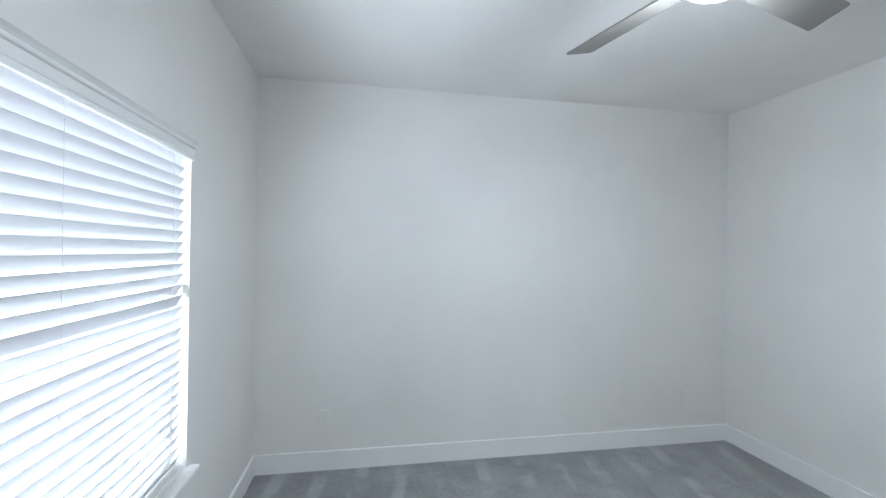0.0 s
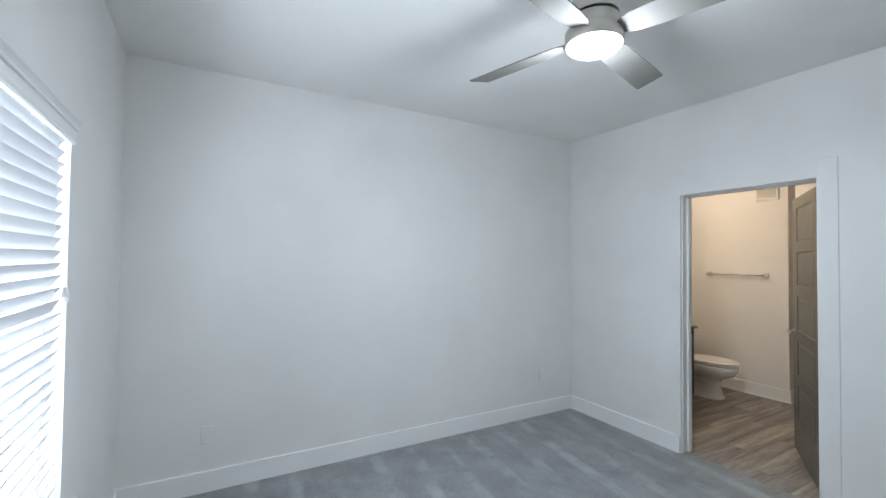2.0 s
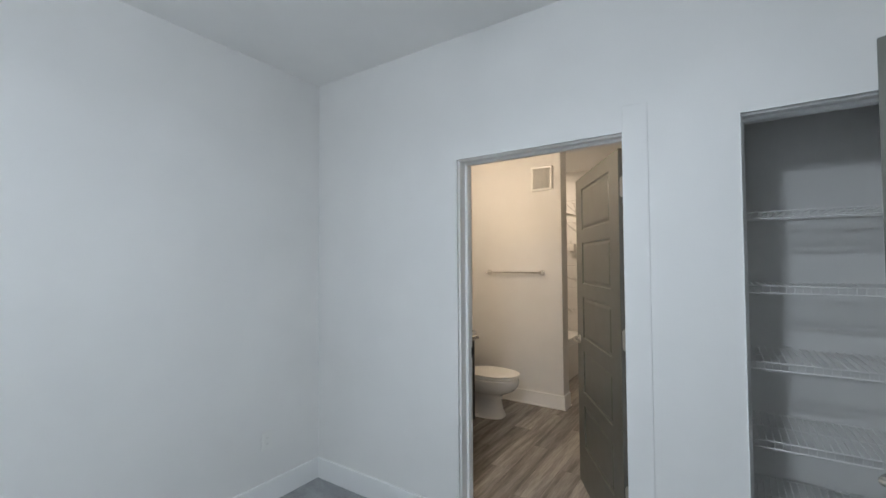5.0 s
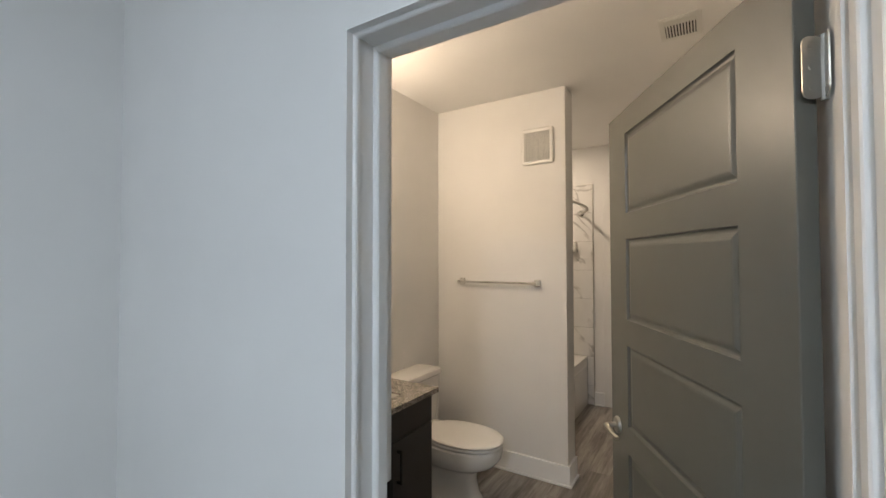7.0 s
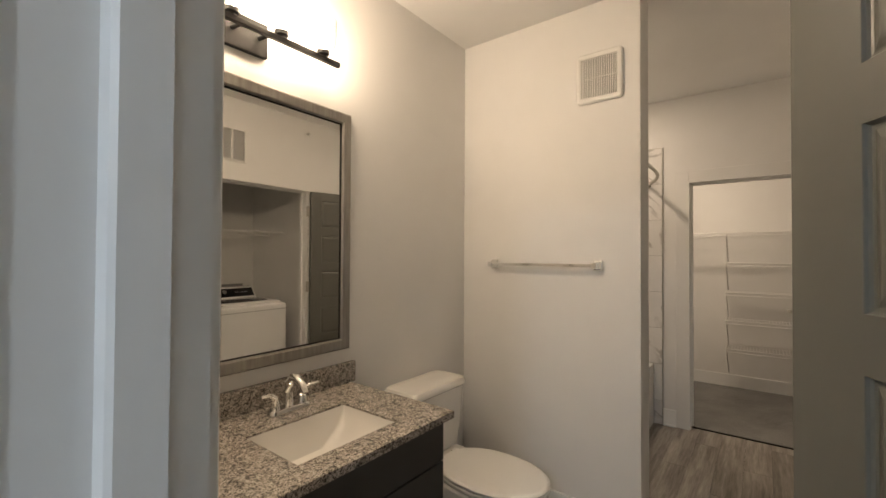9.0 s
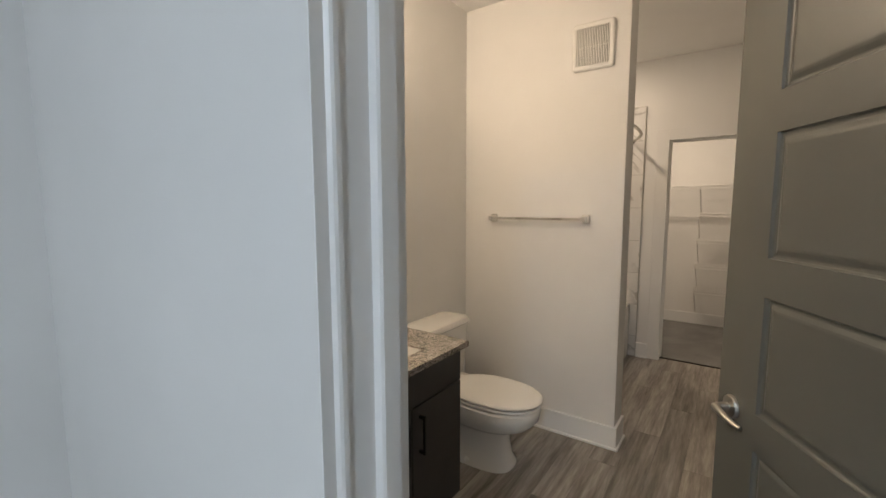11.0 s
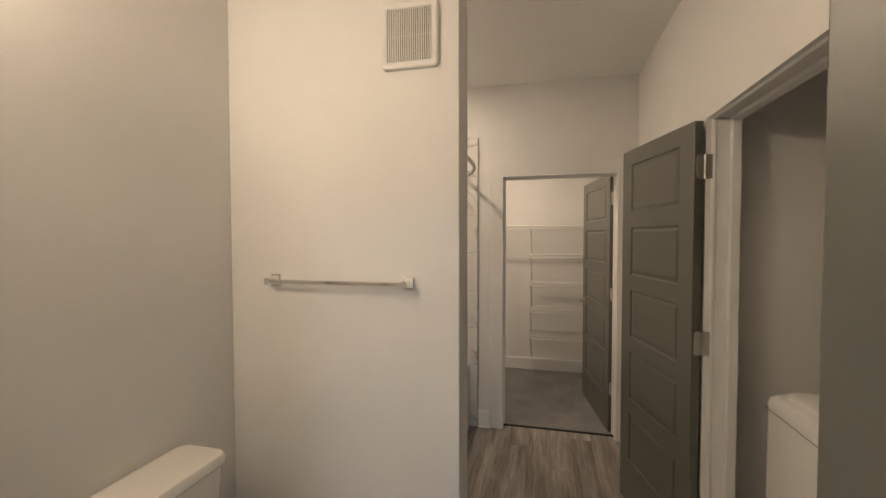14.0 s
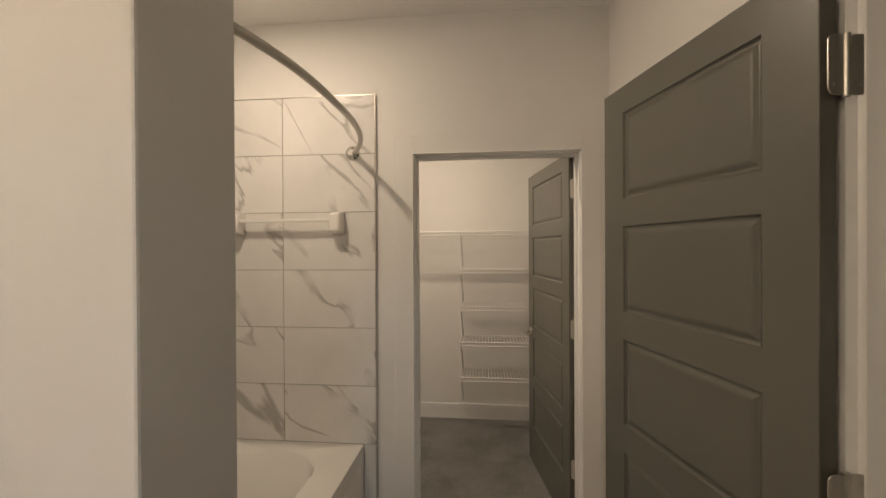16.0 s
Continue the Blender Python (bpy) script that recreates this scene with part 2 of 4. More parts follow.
def marble_mat():
    m = material("marble_tile", (0.80, 0.79, 0.77), 0.22)
    info = m.node_tree.nodes.new("ShaderNodeObjectInfo")
    g = m.node_tree.nodes.new("ShaderNodeNewGeometry")
    mul = m.node_tree.nodes.new("ShaderNodeMath")
    mul.operation = 'MULTIPLY'
    mul.inputs[1].default_value = 31
    wire(m, info.outputs["Random"], mul.inputs[0])
    add = m.node_tree.nodes.new("ShaderNodeVectorMath")
    wire(m, g.outputs["Position"], add.inputs[0])
    wire(m, mul.outputs[0], add.inputs[1])
    turn = m.node_tree.nodes.new("ShaderNodeMapping")
    turn.inputs["Rotation"].default_value = (radians(-48), 0, 0)
    wire(m, add.outputs[0], turn.inputs[0])
    mp = m.node_tree.nodes.new("ShaderNodeMapping")
    mp.inputs["Scale"].default_value = (1, 0.42, 1.25)
    wire(m, turn.outputs[0], mp.inputs[0])
    n = node(m, "TexNoise", Scale=2.3, Detail=5, Roughness=0.48)
    n.inputs["Distortion"].default_value = 0.7
    wire(m, mp.outputs[0], n.inputs["Vector"])
    vein = ramp(m, n.outputs["Fac"], [(0.472, (0,) * 3), (0.494, (1,) * 3), (0.500, (1,) * 3), (0.516, (0,) * 3)])
    mask = ramp(m, noise_tex(m, 3.4, 2, 0.5, add.outputs[0]), [(0.38, (0,) * 3), (0.52, (1,) * 3)])
    mm = m.node_tree.nodes.new("ShaderNodeMath")
    mm.operation = 'MULTIPLY'
    wire(m, vein, mm.inputs[0])
    wire(m, mask, mm.inputs[1])
    sc = m.node_tree.nodes.new("ShaderNodeMath")
    sc.operation = 'MULTIPLY'
    sc.inputs[1].default_value = 0.75
    wire(m, mm.outputs[0], sc.inputs[0])
    cloud = ramp(m, noise_tex(m, 3, 5, 0.6, add.outputs[0]), [(0.3, (0.73, 0.72, 0.70)), (0.65, (0.81, 0.80, 0.78))])
    wire(m, mix(m, sc.outputs[0], cloud, (0.36, 0.345, 0.33)), bsdf(m).inputs["Base Color"])
    return m


MARBLE = marble_mat()
GROUT = paint("grout", (0.42, 0.41, 0.39), 0.85, 0.5, 300, 0.05)
TUB = material("tub_acrylic", (0.82, 0.81, 0.78), 0.16)
wire(TUB, ramp(TUB, noise_tex(TUB, 2), [(0.3, (0.80, 0.79, 0.76)), (0.7, (0.84, 0.83, 0.80))]), bsdf(TUB).inputs["Base Color"])

# ---- building helpers ----


def box(bm, x0, y0, z0, x1, y1, z1, bevel=0.0, segs=2):
    verts = bmesh.ops.create_cube(bm, size=1)["verts"]
    for v in verts:
        v.co = Vector(((x0 + x1) / 2 + v.co.x * (x1 - x0), (y0 + y1) / 2 + v.co.y * (y1 - y0), (z0 + z1) / 2 + v.co.z * (z1 - z0)))
    if bevel:
        edges = list({e for v in verts for e in v.link_edges})
        bmesh.ops.bevel(bm, geom=edges, offset=bevel, segments=segs, profile=0.5, affect='EDGES')
    return bm


def boxes(*dims, bevel=0.0, segs=2):
    bm = bmesh.new()
    for d in dims:
        box(bm, *d, bevel=bevel, segs=segs)
    return bm


def tube(bm, points, radius, sides=10, caps=True):
    """A round bar along points; radius may be a list."""
    points = [Vector(p) for p in points]
    rings = []
    for i, p in enumerate(points):
        a = points[max(i - 1, 0)]
        b = points[min(i + 1, len(points) - 1)]
        d = (b - a).normalized()
        ref = Vector((0, 0, 1)) if abs(d.z) < 0.95 else Vector((1, 0, 0))
        u = d.cross(ref).normalized()
        w = d.cross(u).normalized()
        r = radius[i] if isinstance(radius, (list, tuple)) else radius
        rings.append([bm.verts.new(p + r * (math.cos(k * math.tau / sides) * u + math.sin(k * math.tau / sides) * w)) for k in range(sides)])
    for r0, r1 in zip(rings, rings[1:]):
        for k in range(sides):
            bm.faces.new((r0[k], r0[(k + 1) % sides], r1[(k + 1) % sides], r1[k]))
    if caps:
        bm.faces.new(rings[0][::-1])
        bm.faces.new(rings[-1])
    return bm


def loft(bm, rings, cap0=True, cap1=True):
    """A skin over closed rings of the same number of points."""
    vs = [[bm.verts.new(p) for p in ring] for ring in rings]
    n = len(vs[0])
    for a, b in zip(vs, vs[1:]):
        for k in range(n):
            bm.faces.new((a[k], a[(k + 1) % n], b[(k + 1) % n], b[k]))
    if cap0:
        bm.faces.new(vs[0][::-1])
    if cap1:
        bm.faces.new(vs[-1])
    return bm


def lathe(bm, profile, centre=(0, 0, 0), axis='z', sides=32):
    """A turned solid from (radius, height) pairs."""
    rings = []
    for r, h in profile:
        ring = []
        for k in range(sides):
            a = k * math.tau / sides
            c, s = r * math.cos(a), r * math.sin(a)
            p = {'z': (c, s, h), 'x': (h, c, s), 'y': (s, h, c)}[axis]
            ring.append(Vector(centre) + Vector(p))
        rings.append(ring)
    return loft(bm, rings)


def rrect(x0, y0, x1, y1, z, r, n=5):
    """A rounded rectangle as a ring at height z."""
    pts = []
    for cx, cy, a0 in ((x1 - r, y1 - r, 0), (x0 + r, y1 - r, 90), (x0 + r, y0 + r, 180), (x1 - r, y0 + r, 270)):
        for k in range(n + 1):
            a = radians(a0 + 90 * k / n)
            pts.append(Vector((cx + r * math.cos(a), cy + r * math.sin(a), z)))
    return pts


def mesh_of(name, bm, mat, smooth=False):
    bmesh.ops.recalc_face_normals(bm, faces=bm.faces)
    me = bpy.data.meshes.new(name)
    bm.to_mesh(me)
    bm.free()
    me.materials.append(mat)
    if smooth:
        me.polygons.foreach_set("use_smooth", [True] * len(me.polygons))
        me.set_sharp_from_angle(angle=radians(38))
    return me


def part(name, bm, mat, parent, label="", smooth=False, m=None):
    ob = new(name, mesh_of(name, bm, mat, smooth))
    ob.parent = parent
    if m is not None:
        ob.matrix_basis = m
    if label:
        tagged(ob, label)
    return ob


def thing(name, m, label, category, group=""):
    ob = new(name)
    ob.empty_display_size = 0.1
    ob.matrix_basis = m
    return tagged(ob, label, category, group)


def structure(name, bm, mat, label, smooth=False):
    return tagged(new(name, mesh_of(name, bm, mat, smooth)), label, name.split("_")[0], "", "structure")


# ---- plan (metres) ----
H = 2.74                        # ceilings
WX, EX, EI = -3.73, 0.014, 0.158   # bedroom window wall, bedroom side and bathroom side of the dividing wall
BY = -3.78                      # bedroom back wall
NY, SY = 0.03, -1.995            # bathroom north and south wall
X2, X3 = 3.975, 4.095           # bathroom end wall
CB = 5.57                       # closet back wall
PX0, PX1, PY = 2.222, 2.40, -1.014  # partition by the tub
D0, D1, DH = -2.014, -1.150, 2.05  # bathroom doorway
L0, L1 = -3.05, -2.435          # linen doorway
A0, A1, AH = 1.0, 2.60, 2.045   # laundry doorway
C0, C1, CH = -1.86, -1.003, 2.025   # closet doorway
W0, W1, WB, WT = -2.6, -1.08, 0.605, 2.02  # window

# ---- shell ----
structure("wall_north", boxes((WX - .13, 0, 0, EI, .13, H)), WALL, "plain off-white painted bedroom wall")
structure("wall_west", boxes((WX - .13, BY, 0, WX, W0, H), (WX - .13, W1, 0, WX, 0, H), (WX - .13, W0, 0, WX, W1, WB - .02), (WX - .13, W0, WT, WX, W1, H)), WALL, "off-white painted wall with a wide window")
structure("wall_back", boxes((WX - .13, BY - .12, 0, -1.12, BY, H), (-.27, BY - .12, 0, EI, BY, H), (-1.12, BY - .12, DH, -.27, BY, H)), WALL, "off-white painted bedroom wall with the entry doorway")
structure("wall_dividing", boxes((EX, BY, 0, EI, L0, H), (EX, L1, 0, EI, D0, H), (EX, D1, 0, EI, 0, H), (EX, L0, DH, EI, L1, H), (EX, D0, DH, EI, D1, H)), WALL, "off-white wall with bathroom and linen doorways")
structure("wall_bath_north", boxes((EI, NY, 0, X2, NY + .12, H)), WALL, "warm-lit off-white painted bathroom wall")
structure("wall_bath_south", boxes((EI, SY - .12, 0, A0, SY, H), (A1, SY - .12, 0, X2, SY, H), (A0, SY - .12, AH, A1, SY, H)), WALL, "off-white bathroom wall with a wide laundry doorway")
structure("wall_partition", boxes((PX0, PY, 0, PX1, NY, H), bevel=0.004), WALL, "off-white partition wall between toilet and bathtub")
structure("wall_closet_front", boxes((X2, -2.72, 0, X3, C0, H), (X2, C1, 0, X3, .5, H), (X2, C0, CH, X3, C1, H)), WALL, "off-white end wall with the closet doorway")
structure("wall_closet", boxes((CB, -2.72, 0, CB + .12, .5, H), (X3, -2.72, 0, CB, -2.6, H), (X3, .38, 0, CB, .5, H)), WALL, "off-white walls of the walk-in closet")
structure("wall_laundry", boxes((.84, -3.32, 0, .96, SY - .12, H), (2.74, -3.32, 0, 2.86, SY - .12, H), (.96, -3.32, 0, 2.74, -3.2, H)), WALL, "off-white walls of the laundry niche")
structure("wall_linen", boxes((.72, -3.2, 0, .84, -2.14, H), (EI, -3.2, 0, .72, -3.1, H), (EI, -2.39, 0, .72, -2.14, H)), WALL, "off-white walls of the linen closet")
structure("wall_hall", boxes((-1.72, -5.2, 0, -1.6, BY - .12, H), (.2, -5.2, 0, .32, BY - .12, H), (-1.72, -5.32, 0, .32, -5.2, H)), WALL, "off-white walls of the hall")
structure("ceiling_bedroom", boxes((WX - .13, BY - .12, H, EX + .06, .13, H + .1)), CEIL, "flat white painted bedroom ceiling")
structure("ceiling_bath", boxes((EX + .06, -3.32, H, X2 + .06, .15, H + .1)), CEIL, "flat white painted bathroom ceiling")
structure("ceiling_closet", boxes((X2 + .06, -2.72, H, CB + .12, .5, H + .1)), CEIL, "flat white closet ceiling")
structure("ceiling_hall", boxes((-1.72, -5.32, H, .32, BY - .12, H + .1)), CEIL, "flat white hall ceiling")
structure("floor_bedroom", boxes((WX - .13, BY - .12, -.1, .085, .0, .004)), CARPET, "grey cut-pile carpet with vacuum marks")
structure("floor_linen", boxes((.085, -3.2, -.1, .84, -2.14, .004)), CARPET, "grey cut-pile carpet in the linen closet")
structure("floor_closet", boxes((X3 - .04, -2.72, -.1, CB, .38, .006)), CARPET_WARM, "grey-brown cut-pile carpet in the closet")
structure("floor_hall", boxes((-1.72, -5.32, -.1, .32, BY - .12, .002)), CARPET, "grey carpet in the hall")
structure("floor_bath", boxes((.085, -2.14, -.1, X3 - .04, NY, -.006), (.84, -3.2, -.1, 2.80, -2.14, -.006)), DARK, "dark underlay between the vinyl planks")


def base_board(name, pieces, label):
    """Flat baseboards with an eased top edge; pieces are (x0, y0, x1, y1)."""
    bm = bmesh.new()
    for x0, y0, x1, y1 in pieces:
        box(bm, x0, y0, 0.0, x1, y1, 0.138, bevel=0.003, segs=2)
    return structure(name, bm, TRIM, label)


T = .016
base_board("baseboard_bedroom", [(WX, -T, EX, 0), (WX, BY, WX + T, 0 - T), (EX - T, D1 + .004, EX, -T), (EX - T, L1 + .004, EX, D0 - .100), (EX - T, BY, EX, L0 - .004), (WX, BY, -1.2, BY + T)], "flat white baseboard round the bedroom")
base_board("baseboard_bath", [(1.28, NY - T, PX0, NY), (PX0 - T, PY - T, PX0, NY - T), (PX0, PY - T, PX1, PY), (X2 - T, C1 + .095, X2, -.811), (A1 + .004, SY, X2, SY + T), (EI + .02, SY, A0 - .004, SY + T)], "flat white baseboard round the bathroom")
shoe = bmesh.new()
Q = .013
for x0, y0, x1, y1 in ((1.28, NY - T - Q, PX0 - T, NY - T), (PX0 - T - Q, PY - T - Q, PX0 - T, NY - T - Q), (PX0 - T, PY - T - Q, PX1, PY - T), (X2 - T - Q, C1 + .095, X2 - T, -.811), (A1 + .004, SY + T, X2 - T, SY + T + Q)):
    box(shoe, x0, y0, 0, x1, y1, .017, bevel=.006, segs=2)
structure("trim_base_shoe", shoe, TRIM, "small white shoe moulding along the bathroom floor")
base_board("baseboard_closet", [(CB - T, -2.6, CB, .38), (X3, -2.6, CB - T, -2.6 + T), (X3, .38 - T, CB - T, .38)], "flat white baseboard in the closet")
base_board("baseboard_laundry", [(.96, -3.2, 2.74, -3.2 + T), (2.74 - T, -3.2 + T, 2.74, SY - .12)], "flat white baseboard in the laundry niche")


def profile_board(bm, axis, at, a, b, side, prof):
    """A moulding strip along an axis. prof: (across, out) pairs."""
    rings = []
    for end in (a, b):
        ring = []
        for u, w in prof:
            if axis == 'z':
                ring.append(Vector((at[0] + side[0] * u + side[2] * w, at[1] + side[1] * u + side[3] * w, end)))
            elif axis == 'y':
                ring.append(Vector((at[0] + side[2] * w, end, at[1] + u)))
            else:
                ring.append(Vector((end, at[0] + side[3] * w, at[1] + u)))
        rings.append(ring)
    return loft(bm, rings)


# door lining: (depth through the wall, how far it stands into the opening)
LINING = [(-.006, -.002), (-.007, .002), (.012, .002), (.016, .007), (.020, .009), (.028, .009), (.032, .003), (.080, .003), (.083, .013), (.087, .016), (.118, .016), (.121, .003), (None, .003), (None, -.004)]


def lining(bm, axis, face, depth, lo, hi, top, way):
    """Mitred lining round a doorway from floor to floor. axis: the one along which the wall runs; face: the wall's near face; way: +1 or -1 through it."""
    rings = []
    for side, end in ((0, 'floor'), (0, 'head'), (1, 'head'), (1, 'floor')):
        ring = []
        for d, i in LINING:
            across = face + way * (depth + .006 if d is None else d)
            along = (lo + i) if side == 0 else (hi - i)
            z = 0 if end == 'floor' else top - i
            ring.append(Vector((across, along, z)) if axis == 'y' else Vector((along, across, z)))
        rings.append(ring)
    return loft(bm, rings)


def flat_casing(bm, axis, face, out, lo, hi, top, width, thick=.010, width_hi=None):
    """Flat boards round a doorway on one wall face; out: the direction away from the wall."""
    wh = width if width_hi is None else width_hi
    f0, f1 = sorted((face, face + out * thick))
    for a, b, z0, z1 in ((lo - width, lo, 0, top + width), (hi, hi + wh, 0, top + width), (lo, hi, top, top + width)):
        if axis == 'y':
            box(bm, f0, a, z0, f1, b, z1, bevel=.002, segs=1)
        else:
            box(bm, a, f0, z0, b, f1, z1, bevel=.002, segs=1)
    return bm


structure("door_frame_bath", lining(bmesh.new(), 'y', EX, EI - EX, D0, D1, DH, 1), TRIM, "white stepped door lining of the bathroom doorway")
structure("trim_bath_inside", flat_casing(bmesh.new(), "y", EI, 1, D0 - .006, D1 + .014, DH + .006, .057, .022), TRIM, "flat white casing on the bathroom side of the doorway")
structure("trim_bath_door", boxes((EX - .006, D0 - .100, 0, EX, D0, DH + .115), bevel=.002, segs=1), WALL, "flat painted board beside the bathroom doorway")
structure("door_frame_linen", lining(bmesh.new(), 'y', EX, EI - EX, L0, L1, DH, 1), TRIM, "white stepped door lining of the linen doorway")
structure("door_frame_closet", lining(bmesh.new(), 'y', X2, X3 - X2, C0, C1, CH, 1), TRIM, "white lined closet doorway")
structure("trim_closet_door", flat_casing(bmesh.new(), 'y', X2, -1, C0, C1, CH, .095, .006), WALL, "flat painted boards round the closet doorway")
structure("door_frame_laundry", lining(bmesh.new(), 'x', SY, .12, A0, A1, AH, -1), TRIM, "white stepped door lining of the laundry doorway")
jb = bmesh.new()
for d in ((-1.132, BY - .121, 0, -1.117, BY + .001, DH), (-.273, BY - .121, 0, -.258, BY + .001, DH), (-1.132, BY - .121, DH - .003, -.258, BY + .001, DH + .012),
          (-1.19, BY, 0, -1.125, BY + .014, DH + .06), (-.265, BY, 0, -.20, BY + .014, DH + .06), (-1.19, BY, DH + .002, -.20, BY + .0145, DH + .06)):
    box(jb, *d, bevel=.001, segs=1)
structure("door_frame_entry", jb, TRIM, "white casing round the bedroom entry doorway")
# thin dark transition strip under the closet door
structure("threshold_closet", boxes((X3 - .052, C0, -.004, X3 - .03, C1, .009), bevel=.003), BLACK, "dark metal transition strip at the closet doorway")

# ---- doors ----
PANELS = [0.264 + i * 0.353 for i in range(5)]
PANEL_H = 0.267


def panel_bm(w, h, thick):
    """A raised panel, both faces: bead, sunk groove and raised field."""
    bm = bmesh.new()
    for s in (-1, 1):
        steps = [(o, thick / 2 - d) for o, d in ((0.0, .0005), (.0015, .0045), (.005, .0076), (.009, .0082), (.012, .0078), (.016, .0060), (.021, .0038), (.026, .0027), (.029, .0025))]
        rings = [[Vector((x, s * d, z)) for x, z in ((o, o), (w - o, o), (w - o, h - o), (o, h - o))] for o, d in steps]
        loft(bm, rings, cap0=False, cap1=True)
    return bm


def lever(parent, at, out, along, label="satin nickel lever handle"):
    """A lever on one face of a door: rose, neck and a gently curved grip."""
    bm = bmesh.new()
    o, a, p = Vector((0, out, 0)), Vector((along, 0, 0)), Vector(at)
    up = Vector((0, 0, 1))
    lathe(bm, [(.028, 0), (.0285, .004 * out), (.026, .009 * out), (.015, .012 * out)], p, 'y', 24)
    tube(bm, [p + o * .009, p + o * .036, p + o * .043 + a * .004, p + o * .047 + a * .016], [.0095, .0088, .0088, .009], 12)
    tube(bm, [p + o * .045 + a * .009 + up * .002, p + o * .049 + a * .036 + up * .003, p + o * .049 + a * .066 - up * .001, p + o * .045 + a * .092 - up * .004, p + o * .040 + a * .102 - up * .004], [.0095, .0086, .0077, .0070, .0058], 12)
    return part("lever_handle", bm, NICKEL, parent, label, True)


def hinge(parent, z, t, side, jamb):
    """Butt hinge at the door's edge: one leaf on the edge, one along jamb (a direction in the door's plan), a knuckle between."""
    bm = bmesh.new()
    k = Vector((-.012, side * (t + .003), 0))
    ring = rrect(0.003, z - .051, .036, z + .051, 0, .012, 4)
    for d in (Vector((0, -side, 0)), Vector((*jamb, 0)).normalized()):
        n = Vector((0, 0, 1)).cross(d) * .0012
        loft(bm, [[k + d * v.x + Vector((0, 0, v.y)) + n * s for v in ring] for s in (-1, 1)])
        for dz in (-.034, 0, .034):
            for s in (-1, 1):
                c = k + d * .023 + Vector((0, 0, z + dz))
                tube(bm, [c + n * s * .8, c + n * s * 1.7], .0038, 8)
    tube(bm, [k + Vector((0, 0, z - .053)), k + Vector((0, 0, z + .053))], .0065, 12)
    return part("hinge", bm, NICKEL, parent, "polished metal butt hinge", True)


def door_leaf(name, m, width, label, lever_from=None, height=2.025, hinge_face=0, jamb=(-1, 0), thick=.036, st=.112):
    """Five-panel door; local x runs from the hinge to the free edge, y is the thickness, z up; st: the width of its stiles."""
    d = thing(name, m, label, "door")
    bm = bmesh.new()
    t = thick / 2
    box(bm, 0, -t, 0, st, t, height, bevel=.0015, segs=1)
    box(bm, width - st, -t, 0, width, t, height, bevel=.0015, segs=1)
    zs = [0.0] + [v for p in PANELS for v in (p, p + PANEL_H)] + [height]
    for z0, z1 in zip(zs[0::2], zs[1::2]):
        box(bm, st - .002, -t, z0, width - st + .002, t, z1)
    part("slab", bm, DOOR, d)
    me = None
    for p in PANELS:
        if me is None:
            ob = part("panel", panel_bm(width - 2 * st, PANEL_H, thick), DOOR, d)
            me = ob.data
        else:
            ob = new("panel", me)
            ob.parent = d
        ob.location = (st, 0, p)
    if lever_from is not None:
        for s in (-1, 1):
            lever(d, (width - .062, s * t, lever_from), s, -1)
        part("latch_plate", boxes((width - .0005, -.0125, lever_from - .028, width + .0015, .0125, lever_from + .028), bevel=.0006, segs=1), CHROME, d, "polished latch plate")
    if hinge_face:
        for z in (.345, 1.088, 1.832):
            hinge(d, z, t, hinge_face, jamb)
    return d


def heading(x0, y0, x1, y1, z=.012):
    return pose(x0, y0, z, 0, 0, math.degrees(math.atan2(y1 - y0, x1 - x0)))


BATH_DOOR = (0.232, -1.966, 1.101, -1.471)
door_leaf("bathroom_door", heading(*BATH_DOOR), .856, "dark grey five-panel door standing half open into the bathroom", .948, hinge_face=-1, jamb=(-.857, .515), st=.147)
door_leaf("laundry_door", heading(2.600, -1.962, 3.287, -1.797), .707, "dark grey five-panel laundry door folded open beside the wall", None, hinge_face=-1, jamb=(-.22, -.97))
door_leaf("closet_door", heading(X3 + .006, C0 + .022, 4.905, -1.715), .835, "dark grey five-panel closet door standing open", .925, hinge_face=-1, jamb=(-.98, .18))
door_leaf("linen_door", heading(-.012, -3.028, -.49, -2.722), .575, "dark grey five-panel linen closet door standing ajar", .895, hinge_face=1, jamb=(-.84, -.54))
door_leaf("entry_door", heading(-.268, BY + .03, -.335, -2.90), .85, "dark grey five-panel bedroom entry door standing open", .925, hinge_face=-1, jamb=(-.997, .077))


def strike(name, x, y, z):
    ob = thing(name, pose(x, y, z), "dark metal strike plate on the white door frame", "strike plate")
    part("plate", boxes((-.016, -.0012, -.03, .016, .0012, .03), bevel=.0008, segs=1), BLACK, ob)


strike("strike_plate", .152, D1 - .0045, .96)
strike("strike_plate", .055, L1 - .0045, .93)

# ---- bedroom window ----
wf = bmesh.new()
for d in ((WX - .115, W0, WB, WX - .06, W0 + .03, WT), (WX - .115, W1 - .02, WB, WX - .06, W1, WT), (WX - .115, W0 + .03, WB, WX - .06, W1 - .02, WB + .05), (WX - .115, W0 + .05, WT - .05, WX - .06, W1 - .02, WT), (WX - .11, W0 + .05, 1.28, WX - .065, W1 - .02, 1.325)):
    box(wf, *d, bevel=.003, segs=1)
win = structure("window_1", wf, PLASTIC, "white vinyl single-hung window behind a blind")
for z0, z1 in ((WB + .05, 1.28), (1.325, WT - .05)):
    pn = part("pane", boxes((WX - .092, W0 + .05, z0, WX - .086, W1 - .02, z1)), GLASS, win, "clear window glass")
    pn.visible_shadow = False
part("window_sill", boxes((WX - .13, W0 - .03, WB - .02, WX + .045, W1 + .03, WB), bevel=.004), TRIM, win, "white painted window sill")

